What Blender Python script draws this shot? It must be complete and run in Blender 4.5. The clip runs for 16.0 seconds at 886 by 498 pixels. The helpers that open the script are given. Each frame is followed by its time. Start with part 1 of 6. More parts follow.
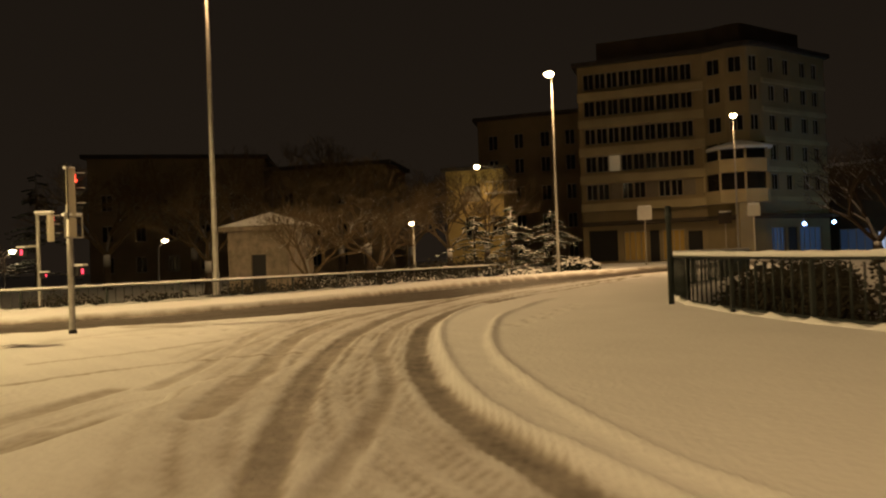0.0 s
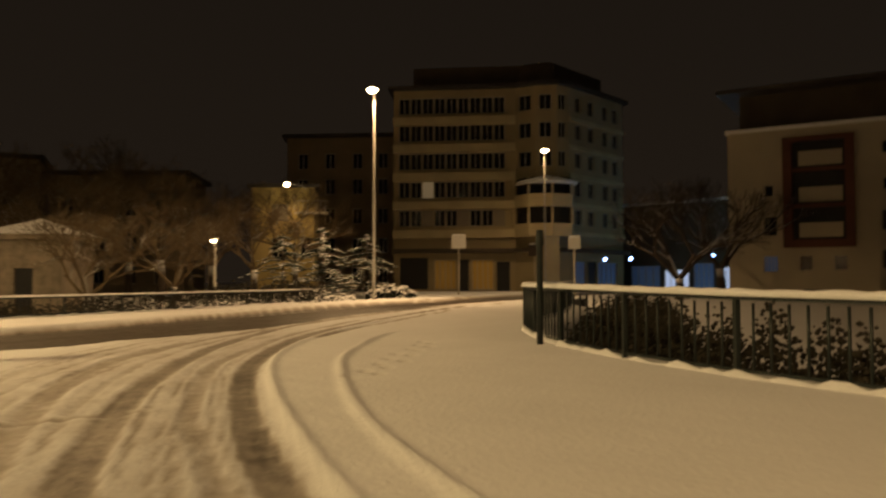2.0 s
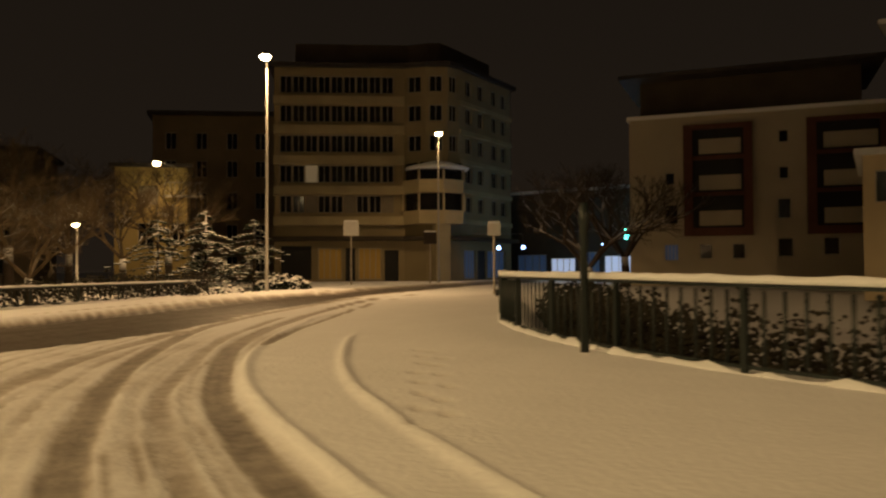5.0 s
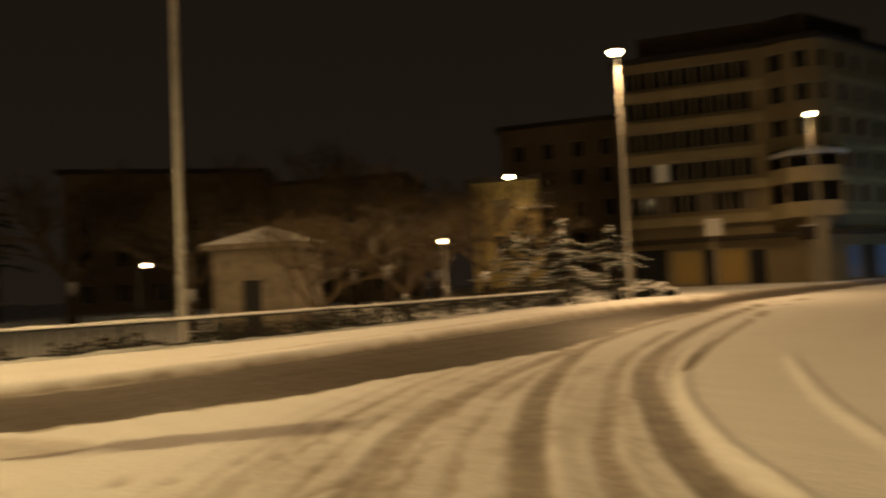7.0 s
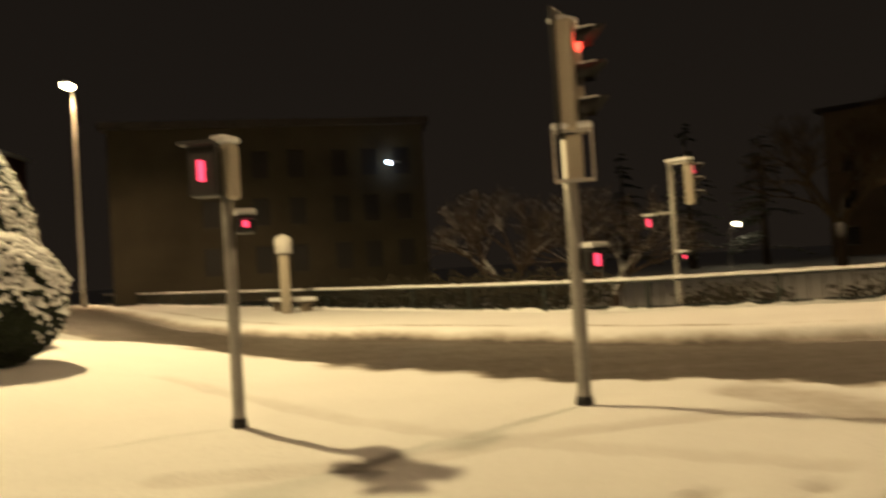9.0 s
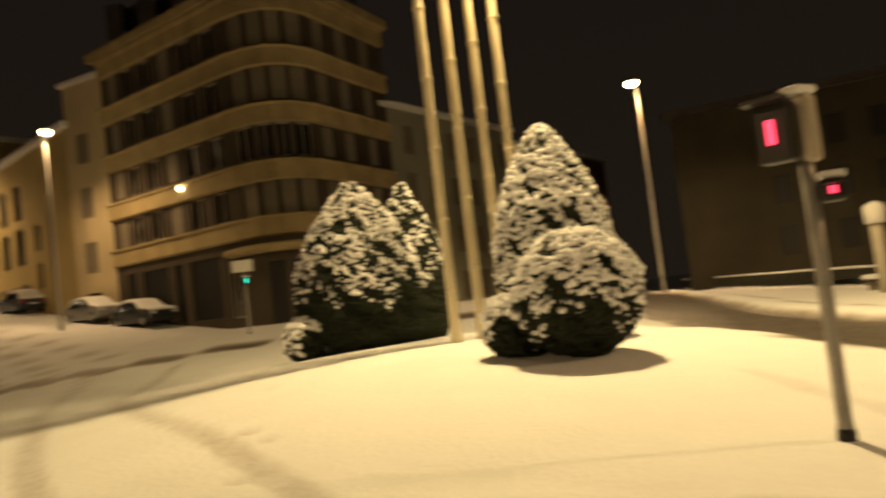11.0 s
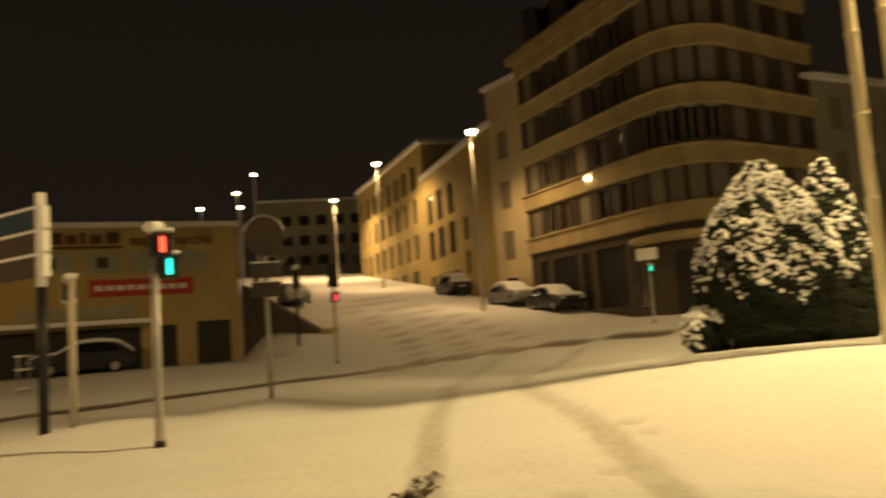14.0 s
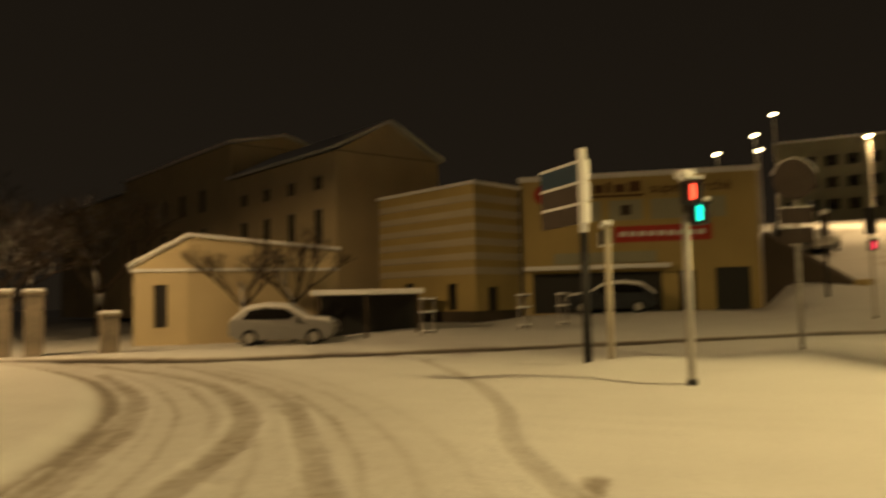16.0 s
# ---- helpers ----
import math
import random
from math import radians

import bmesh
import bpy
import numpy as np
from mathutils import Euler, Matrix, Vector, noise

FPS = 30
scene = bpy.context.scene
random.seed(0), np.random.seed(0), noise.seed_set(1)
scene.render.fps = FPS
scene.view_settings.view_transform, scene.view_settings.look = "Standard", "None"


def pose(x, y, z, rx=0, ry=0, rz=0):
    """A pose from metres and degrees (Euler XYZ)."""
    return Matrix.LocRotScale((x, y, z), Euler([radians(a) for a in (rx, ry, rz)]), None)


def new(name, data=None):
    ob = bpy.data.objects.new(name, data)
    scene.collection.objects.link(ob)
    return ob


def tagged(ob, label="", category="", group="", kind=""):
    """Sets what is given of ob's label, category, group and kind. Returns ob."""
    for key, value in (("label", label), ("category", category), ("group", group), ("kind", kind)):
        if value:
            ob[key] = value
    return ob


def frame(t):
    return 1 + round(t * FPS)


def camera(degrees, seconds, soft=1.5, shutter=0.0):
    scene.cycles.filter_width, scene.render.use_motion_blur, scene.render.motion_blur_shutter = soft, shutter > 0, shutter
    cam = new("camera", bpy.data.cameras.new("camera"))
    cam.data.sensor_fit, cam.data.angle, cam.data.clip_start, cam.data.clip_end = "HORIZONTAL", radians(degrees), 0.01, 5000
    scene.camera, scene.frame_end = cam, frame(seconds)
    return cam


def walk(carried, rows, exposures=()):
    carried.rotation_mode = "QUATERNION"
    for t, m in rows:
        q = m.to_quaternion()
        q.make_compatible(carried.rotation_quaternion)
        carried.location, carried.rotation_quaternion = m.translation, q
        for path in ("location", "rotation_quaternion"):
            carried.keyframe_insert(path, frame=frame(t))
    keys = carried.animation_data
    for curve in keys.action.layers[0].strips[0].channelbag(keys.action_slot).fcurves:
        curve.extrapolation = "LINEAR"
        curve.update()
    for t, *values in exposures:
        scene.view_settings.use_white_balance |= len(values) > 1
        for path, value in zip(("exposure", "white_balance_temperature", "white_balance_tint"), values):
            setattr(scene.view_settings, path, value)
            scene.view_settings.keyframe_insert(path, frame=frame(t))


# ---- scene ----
cam = camera(58.9, 16.0, soft=2.2, shutter=0.8)
# seconds, x, y, z, pitch, roll, yaw
PATH = [
    (0, 0.00, 0.00, 1.52, 0.69, 2.13, 0.01),
    (0.5, -0.15, 0.84, 1.54, 0.84, 2.06, -0.88),
    (1, -0.27, 1.63, 1.54, 1.27, 1.02, -6.94),
    (1.5, -0.32, 2.34, 1.54, 1.81, -0.09, -8.54),
    (2, -0.47, 3.12, 1.55, 2.24, 0.08, -14.54),
    (2.5, -0.56, 3.83, 1.56, 3.51, -2.95, -17.64),
    (3, -0.61, 4.49, 1.55, 1.55, -1.23, -25.36),
    (3.2, -0.63, 4.73, 1.55, 2.15, -0.89, -25.89),
    (5.3, -1.60, 7.59, 1.54, 1.28, 0.97, -23.67),
    (5.5, -1.68, 7.83, 1.55, 2.20, 1.52, -21.78),
    (6, -1.83, 8.42, 1.58, 2.90, -0.34, -17.25),
    (6.5, -1.82, 9.05, 1.58, 1.77, 1.65, -11.76),
    (7, -1.90, 9.65, 1.58, 2.56, 2.59, 0.19),
    (7.5, -2.08, 10.04, 1.59, 2.74, 4.20, 14.22),
    (8, -2.22, 10.13, 1.55, 1.50, 7.18, 36.27),
    (8.5, -2.49, 10.37, 1.54, -0.23, 4.33, 46.67),
    (9, -2.82, 10.57, 1.55, 1.29, 3.53, 51.94),
    (9.5, -3.05, 10.67, 1.58, 3.22, 4.47, 61.94),
    (10, -3.27, 10.77, 1.59, 2.85, 3.70, 72.56),
    (10.2, -3.31, 10.78, 1.59, 2.88, 4.49, 76.93),
    (12.3, -4.13, 11.01, 1.54, 5.94, 6.55, 110.88),
    (12.5, -4.15, 11.02, 1.54, 6.30, 6.22, 112.86),
    (13, -4.12, 11.02, 1.53, 6.31, 4.35, 115.35),
    (13.5, -4.12, 10.95, 1.52, 6.00, 3.50, 117.50),
    (14, -4.07, 10.96, 1.50, 5.81, 4.01, 121.77),
    (14.5, -4.03, 10.93, 1.50, 5.87, 3.12, 130.48),
    (15, -3.93, 10.92, 1.51, 6.15, 3.26, 139.79),
    (15.5, -3.84, 10.95, 1.49, 5.63, 1.65, 149.11),
    (16, -3.77, 11.02, 1.49, 3.60, 1.28, 157.98),
]
walk(cam, [(t, pose(x, y, z, 90 + p, r, a)) for t, x, y, z, p, r, a in PATH],
     exposures=[(0.0, 0.42, 6350, 14), (7.0, 0.36, 6400, 14), (8.5, 0.38, 5700, 12), (10.0, 0.38, 5850, 12), (12.5, 0.30, 6700, 10), (14.0, 0.34, 6600, 9), (16.0, 0.36, 6500, 6)])

# ---- world: a night sky that gives back the town's sodium glow ----
world = bpy.data.worlds.new("night_sky")
scene.world = world
world.use_nodes = True
wn = world.node_tree
wbg = wn.nodes["Background"]
wtc, wsep = wn.nodes.new("ShaderNodeTexCoord"), wn.nodes.new("ShaderNodeSeparateXYZ")
wramp = wn.nodes.new("ShaderNodeValToRGB")
wramp.color_ramp.elements[0].position, wramp.color_ramp.elements[0].color = 0.0, (0.0106, 0.0074, 0.0046, 1)
wramp.color_ramp.elements[1].position, wramp.color_ramp.elements[1].color = 0.6, (0.0064, 0.0047, 0.0032, 1)
wn.links.new(wtc.outputs["Generated"], wsep.inputs[0])
wn.links.new(wsep.outputs["Z"], wramp.inputs["Fac"])
wn.links.new(wramp.outputs["Color"], wbg.inputs["Color"])
wbg.inputs["Strength"].default_value = 1.0

SODIUM = (1.0, 0.615, 0.26)


def down_lamp(name, x, y, z, watts, colour=SODIUM, size=0.2, cone=158, blend=0.55):
    """A street luminaire: shaded above, wide below."""
    data = bpy.data.lights.new(name, "SPOT")
    data.energy, data.color, data.shadow_soft_size = watts, colour, size
    data.spot_size, data.spot_blend = radians(cone), blend
    ob = new(name, data)
    ob.location = (x, y, z)
    return ob


# column N beside the railing, A at the far bend, E on the bridge road, three up the hill, one by the apartment house,
# an unseen one added behind the start and the yard, two small ones
for lx, ly, lz, lw in ((-8.4, 28.7, 12.7, 9000), (6.8, 47.0, 12.15, 5600), (-40.5, 19.3, 10.5, 4600), (-44.0, -10.9, 12.75, 2600),
                       (-60.0, -29.5, 16.35, 5400), (-72.2, -44.5, 16.45, 6000), (24.4, 64.9, 12.25, 1050), (3.2, 68.6, 9.1, 300), (-1.8, 51.6, 3.8, 230)):
    down_lamp("street_light", lx, ly, lz, lw)
down_lamp("mast_floodlight", -16.9, 12.4, 10.75, 5900, (1.0, 0.70, 0.28), 0.2, 172, 0.35)
# unseen lamp, added out of view to brighten the start and the yard
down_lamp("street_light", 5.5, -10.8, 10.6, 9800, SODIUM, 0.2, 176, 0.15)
down_lamp("shop_light", 42.5, 64.5, 4.2, 600, (0.45, 0.7, 1.0), 0.4)

# ---- materials ----
def material(name, colour, rough=0.8, metal=0.0, vary=0.15, scale=3.0, bump=0.15, fine=40.0, colour2=None, spec=0.4):
    m = bpy.data.materials.new(name)
    m.use_nodes = True
    nt = m.node_tree
    b = nt.nodes["Principled BSDF"]
    b.inputs["Roughness"].default_value, b.inputs["Metallic"].default_value = rough, metal
    b.inputs["Specular IOR Level"].default_value = spec
    tc = nt.nodes.new("ShaderNodeTexCoord")
    n1, n2 = nt.nodes.new("ShaderNodeTexNoise"), nt.nodes.new("ShaderNodeTexNoise")
    n1.inputs["Scale"].default_value, n1.inputs["Detail"].default_value = scale, 5
    n2.inputs["Scale"].default_value, n2.inputs["Detail"].default_value = fine, 3
    ramp = nt.nodes.new("ShaderNodeValToRGB")
    c2 = colour2 or tuple(c * (1 - 2.2 * vary) for c in colour)
    ramp.color_ramp.elements[0].position, ramp.color_ramp.elements[1].position = 0.32, 0.66
    ramp.color_ramp.elements[0].color, ramp.color_ramp.elements[1].color = (*c2, 1), (*colour, 1)
    bp = nt.nodes.new("ShaderNodeBump")
    bp.inputs["Strength"].default_value, bp.inputs["Distance"].default_value = bump, 0.02
    for n in (n1, n2):
        nt.links.new(tc.outputs["Object"], n.inputs["Vector"])
    mix = nt.nodes.new("ShaderNodeMath")
    mix.operation = "MULTIPLY_ADD"
    mix.inputs[1].default_value, mix.inputs[2].default_value = 0.35, 0.0
    add = nt.nodes.new("ShaderNodeMath")
    add.operation = "MULTIPLY_ADD"
    add.inputs[1].default_value = 0.75
    nt.links.new(n2.outputs["Fac"], mix.inputs[0])
    nt.links.new(n1.outputs["Fac"], add.inputs[0])
    nt.links.new(mix.outputs[0], add.inputs[2])
    nt.links.new(add.outputs[0], ramp.inputs["Fac"])
    nt.links.new(ramp.outputs["Color"], b.inputs["Base Color"])
    nt.links.new(n2.outputs["Fac"], bp.inputs["Height"])
    nt.links.new(bp.outputs["Normal"], b.inputs["Normal"])
    return m


def snowy(name, colour, rough=0.85, low=0.25, high=0.55, scale=3.0):
    """A surface that carries snow where it faces up."""
    m = material(name, colour, rough, scale=scale)
    nt = m.node_tree
    b = nt.nodes["Principled BSDF"]
    src = b.inputs["Base Color"].links[0].from_socket
    geo, sep = nt.nodes.new("ShaderNodeNewGeometry"), nt.nodes.new("ShaderNodeSeparateXYZ")
    rng = nt.nodes.new("ShaderNodeMapRange")
    rng.inputs["From Min"].default_value, rng.inputs["From Max"].default_value = low, high
    mx = nt.nodes.new("ShaderNodeMix")
    mx.data_type = "RGBA"
    nt.links.new(geo.outputs["Normal"], sep.inputs[0])
    nt.links.new(sep.outputs["Z"], rng.inputs["Value"])
    nt.links.new(rng.outputs["Result"], mx.inputs["Factor"])
    nt.links.new(src, mx.inputs["A"])
    mx.inputs["B"].default_value = (0.82, 0.83, 0.85, 1)
    nt.links.new(mx.outputs["Result"], b.inputs["Base Color"])
    return m


def glow(name, colour, strength):
    m = bpy.data.materials.new(name)
    m.use_nodes = True
    b = m.node_tree.nodes["Principled BSDF"]
    b.inputs["Base Color"].default_value = (*[0.5 * c for c in colour], 1)
    b.inputs["Emission Color"].default_value = (*colour, 1)
    b.inputs["Emission Strength"].default_value = strength
    return m


SNOW = material("snow", (0.84, 0.85, 0.87), 0.75, vary=0.03, scale=2.0, bump=0.5, fine=28, spec=0.25)
GALV = material("galvanised_steel", (0.42, 0.41, 0.39), 0.5, 0.6, vary=0.12, scale=6)
PAINT = material("beige_paint", (0.50, 0.45, 0.36), 0.55, vary=0.08)
MASTP = material("mast_paint", (0.66, 0.58, 0.40), 0.5, vary=0.10, scale=1.5)
GREEN = material("dark_green_paint", (0.018, 0.026, 0.024), 0.45, 0.1, vary=0.2, scale=8)
# also colours the black sheets that stand in for shade inside openings
BLACK = material("black_plastic_and_shade", (0.012, 0.012, 0.013), 0.5, vary=0.1)
GREYP = material("grey_plastic", (0.22, 0.22, 0.21), 0.55, vary=0.1)
SIGNB = material("sign_back", (0.06, 0.045, 0.036), 0.8, 0.0, vary=0.1)
SIGNW = material("white_sign", (0.72, 0.71, 0.68), 0.45, vary=0.05)
SIGNBL = material("dark_blue_sign", (0.02, 0.05, 0.09), 0.4, vary=0.1)
SIGNR = material("red_sign", (0.42, 0.035, 0.02), 0.5, vary=0.1)
BROWN = material("brown_letters", (0.10, 0.045, 0.02), 0.6, vary=0.1)
CREAM = material("cream_render", (0.62, 0.52, 0.33), 0.9, vary=0.10, scale=0.35, bump=0.25)
PALE = material("pale_render", (0.50, 0.45, 0.34), 0.9, vary=0.09, scale=0.3, bump=0.25)
OCHRE = material("ochre_render", (0.46, 0.36, 0.15), 0.9, vary=0.12, scale=0.3, bump=0.25)
BAND = material("yellow_stone_band", (0.46, 0.37, 0.19), 0.9, vary=0.15, scale=0.8, bump=0.3)
DARKW = material("dark_brown_render", (0.080, 0.064, 0.047), 0.9, vary=0.18, scale=0.5, bump=0.3)
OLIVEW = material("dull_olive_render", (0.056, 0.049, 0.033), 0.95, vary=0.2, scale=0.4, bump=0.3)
GREYW = material("grey_green_render", (0.36, 0.36, 0.27), 0.9, vary=0.12, scale=0.3, bump=0.25)
STONE = material("rubble_stone", (0.26, 0.22, 0.17), 0.95, vary=0.25, scale=2.5, bump=0.6, fine=12)
WALLB = material("brick_red_panel", (0.14, 0.055, 0.035), 0.8, vary=0.15, scale=1.0)
BROWNW = material("weathered_brown_render", (0.26, 0.20, 0.13), 0.95, vary=0.15, scale=0.4, bump=0.3)
APTW = material("olive_yellow_render", (0.34, 0.28, 0.16), 0.9, vary=0.12, scale=0.3, bump=0.25)
APTB = material("yellow_grey_parapet", (0.46, 0.39, 0.23), 0.9, vary=0.12, scale=0.5, bump=0.25)
ROOF = material("slate_roof", (0.05, 0.045, 0.045), 0.7, vary=0.2, scale=2.0)
FRAME = material("window_frame", (0.45, 0.42, 0.36), 0.5, vary=0.06)
SHUT = material("pale_shutter", (0.24, 0.21, 0.16), 0.7, vary=0.08, scale=4)
SNOWTWIG = snowy("snow_laden_twigs", (0.07, 0.05, 0.03), 0.95, -0.5, 0.2)
BARK = snowy("snowy_bark", (0.055, 0.04, 0.028), 0.95, 0.35, 0.7)
LEAF = snowy("snowy_conifer", (0.022, 0.034, 0.016), 0.9, 0.45, 0.8)
BUSH = material("brown_green_bush", (0.036, 0.031, 0.019), 0.95, vary=0.25, scale=6, bump=0.4)
HEDGE = material("conifer_green", (0.012, 0.018, 0.008), 0.9, vary=0.25, scale=6, bump=0.6)
TWIG = snowy("brown_twigs", (0.115, 0.085, 0.045), 0.95, 0.6, 0.95)
RUBBER = material("tyre_rubber", (0.015, 0.015, 0.015), 0.9, vary=0.1)
CARD = material("dark_car_paint", (0.03, 0.035, 0.045), 0.3, 0.3, vary=0.1)
CARS = material("silver_car_paint", (0.30, 0.30, 0.30), 0.35, 0.5, vary=0.06)
CARB = material("blue_car_paint", (0.035, 0.055, 0.09), 0.3, 0.3, vary=0.1)
ASPH = material("wet_kerb_stone", (0.16, 0.14, 0.12), 0.6, vary=0.2, scale=4)
LAMPG = glow("sodium_lamp", (1.0, 0.74, 0.34), 40)
LAMPF = glow("far_lamp", (1.0, 0.78, 0.42), 16)
REDG = glow("red_signal", (1.0, 0.05, 0.09), 2.2)
REDH = glow("red_lens", (1.0, 0.07, 0.03), 3.2)
GREENG = glow("green_signal", (0.02, 0.95, 0.62), 2.2)
LIT = glow("lit_window", (1.0, 0.80, 0.45), 0.06)
WHITEG = glow("white_light", (0.85, 0.95, 1.0), 12)
SHOPY = glow("yellow_shop_front", (1.0, 0.62, 0.12), 0.015)
SHOPB = glow("blue_shop_front", (0.28, 0.50, 1.0), 0.02)
SHOPW = glow("white_shop_front", (0.62, 0.75, 1.0), 0.4)
BLUEG = glow("blue_light", (0.25, 0.45, 1.0), 14)
PINKG = glow("led_text", (1.0, 0.02, 0.22), 3)


def glass(name, colour):
    m = bpy.data.materials.new(name)
    m.use_nodes = True
    b = m.node_tree.nodes["Principled BSDF"]
    b.inputs["Base Color"].default_value = (*colour, 1)
    b.inputs["Roughness"].default_value = 0.08
    b.inputs["Specular IOR Level"].default_value = 0.5
    return m


PANE = glass("window_glass", (0.012, 0.011, 0.010))


# ---- mesh tools ----
def add_box(bm, x0, x1, y0, y1, z0, z1, m=None):
    vs = [bm.verts.new((x, y, z)) for z in (z0, z1) for y in (y0, y1) for x in (x0, x1)]
    for f in ((0, 2, 3, 1), (4, 5, 7, 6), (0, 1, 5, 4), (2, 6, 7, 3), (0, 4, 6, 2), (1, 3, 7, 5)):
        bm.faces.new([vs[i] for i in f])
    if m is not None:
        bmesh.ops.transform(bm, matrix=m, verts=vs)
    return vs


def add_tube(bm, pts, radii, seg=8, caps=True):
    """A round tube along points."""
    rings = []
    pts = [Vector(p) for p in pts]
    for i, p in enumerate(pts):
        d = (pts[min(i + 1, len(pts) - 1)] - pts[max(i - 1, 0)]).normalized()
        a = d.orthogonal().normalized() if abs(d.z) < 0.99 else Vector((1, 0, 0))
        b = d.cross(a)
        rings.append([bm.verts.new(p + radii[i] * (math.cos(2 * math.pi * k / seg) * a + math.sin(2 * math.pi * k / seg) * b)) for k in range(seg)])
    for r0, r1 in zip(rings, rings[1:]):
        for k in range(seg):
            f = bm.faces.new((r0[k], r0[(k + 1) % seg], r1[(k + 1) % seg], r1[k]))
            f.smooth = True
    if caps and seg > 2:
        bm.faces.new(list(reversed(rings[0])))
        bm.faces.new(rings[-1])


def add_lathe(bm, prof, seg=16, c=(0, 0, 0)):
    rings = [[bm.verts.new((c[0] + r * math.cos(2 * math.pi * k / seg), c[1] + r * math.sin(2 * math.pi * k / seg), c[2] + z)) for k in range(seg)] for r, z in prof]
    for r0, r1 in zip(rings, rings[1:]):
        for k in range(seg):
            bm.faces.new((r0[k], r0[(k + 1) % seg], r1[(k + 1) % seg], r1[k])).smooth = True
    bm.faces.new(list(reversed(rings[0])))
    bm.faces.new(rings[-1])


def mesh_of(bm, name, mat, bevel=0.0):
    if bevel:
        bmesh.ops.bevel(bm, geom=list(bm.edges), offset=bevel, segments=2, affect="EDGES", profile=0.5)
    bmesh.ops.recalc_face_normals(bm, faces=bm.faces)
    me = bpy.data.meshes.new(name)
    bm.to_mesh(me)
    bm.free()
    me.materials.append(mat)
    return me


def part(name, bm, mat, parent, label="", m=None, bevel=0.0):
    me = bm if isinstance(bm, bpy.types.Mesh) else mesh_of(bm, name, mat, bevel)
    ob = new(name, me)
    ob.parent = parent
    if m is not None:
        ob.matrix_basis = m
    return tagged(ob, label)


def thing(name, x, y, z, label, category, turn=0.0, group="", kind=""):
    ob = new(name)
    ob.empty_display_size = 0.2
    ob.matrix_basis = pose(x, y, z, 0, 0, turn)
    return tagged(ob, label, category, group, kind)


def box_part(name, parent, mat, x0, x1, y0, y1, z0, z1, bevel=0.0, label="", m=None):
    bm = bmesh.new()
    add_box(bm, x0, x1, y0, y1, z0, z1)
    return part(name, bm, mat, parent, label, m, bevel)


def tube_part(name, parent, mat, pts, radii, seg=10, label=""):
    bm = bmesh.new()
    add_tube(bm, pts, radii, seg)
    return part(name, bm, mat, parent, label)


def lathe_part(name, parent, mat, prof, seg=16, c=(0, 0, 0), label="", m=None):
    bm = bmesh.new()
    add_lathe(bm, prof, seg, c)
    return part(name, bm, mat, parent, label, m)


# ---- ground: one sheet of trodden and driven snow ----
def line_dist(px, py, line):
    """Distance to a polyline and the length along it."""
    best, along, run = np.full(px.shape, 1e9), np.zeros(px.shape), 0.0
    for (ax, ay), (bx, by) in zip(line, line[1:]):
        dx, dy = bx - ax, by - ay
        ln = math.hypot(dx, dy)
        t = np.clip(((px - ax) * dx + (py - ay) * dy) / ln ** 2, 0, 1)
        d = np.hypot(px - ax - t * dx, py - ay - t * dy)
        near = d < best
        best, along = np.where(near, d, best), np.where(near, run + t * ln, along)
        run += ln
    return best, along


def side(px, py, line):
    """Signed distance to a polyline, positive on its right."""
    best, sign = np.full(px.shape, 1e9), np.ones(px.shape)
    for (ax, ay), (bx, by) in zip(line, line[1:]):
        dx, dy = bx - ax, by - ay
        t = np.clip(((px - ax) * dx + (py - ay) * dy) / (dx * dx + dy * dy), 0, 1)
        d = np.hypot(px - ax - t * dx, py - ay - t * dy)
        near = d < best - 1e-9
        best, sign = np.where(near, d, best), np.where(near, np.where((px - ax) * dy - (py - ay) * dx > 0, 1.0, -1.0), sign)
    return best * sign


def curve_pts(ctrl, n=8):
    """A smooth line through points (Catmull-Rom)."""
    p = [ctrl[0], *ctrl, ctrl[-1]]
    out = []
    for i in range(1, len(p) - 2):
        for k in range(n):
            t = k / n
            out.append(tuple(0.5 * (2 * p[i][j] + (p[i + 1][j] - p[i - 1][j]) * t + (2 * p[i - 1][j] - 5 * p[i][j] + 4 * p[i + 1][j] - p[i + 2][j]) * t * t
                                    + (3 * p[i][j] - p[i - 1][j] - 3 * p[i + 1][j] + p[i + 2][j]) * t ** 3) for j in range(2)))
    return out + [tuple(ctrl[-1])]


def smooth(a, b, v):
    t = np.clip((v - a) / (b - a), 0, 1)
    return t * t * (3 - 2 * t)


def lumps(x, y, s, seed=0.0):
    """Cheap smooth noise in about -1..1."""
    return (np.sin(x * s * 1.3 + 1.7 + seed) * np.sin(y * s * 1.1 + 0.3 * x * s + seed * 2) + 0.6 * np.sin(x * s * 2.7 - y * s * 2.1 + seed * 3)
            + 0.4 * np.sin(x * s * 5.3 + y * s * 4.7 + seed)) / 2.0


KERB = curve_pts([(2.6, -2), (1.6, 1.5), (0.95, 3.9), (0.5, 5.2), (0.15, 6.8), (-0.05, 9), (-0.15, 11.5), (-0.1, 14.2), (0.17, 16.5), (0.85, 19.2), (2.2, 22.8), (4.6, 28), (8.6, 35), (13.8, 43.5), (22, 54), (34, 66)])
RIDGE = curve_pts([(2.2, 1.8), (1.3, 4.1), (1.0, 5.4), (0.78, 7), (0.62, 8.8), (0.62, 10.9), (0.8, 13.1), (1.05, 15), (1.6, 17.1), (2.5, 19.7), (3.4, 21.8)])
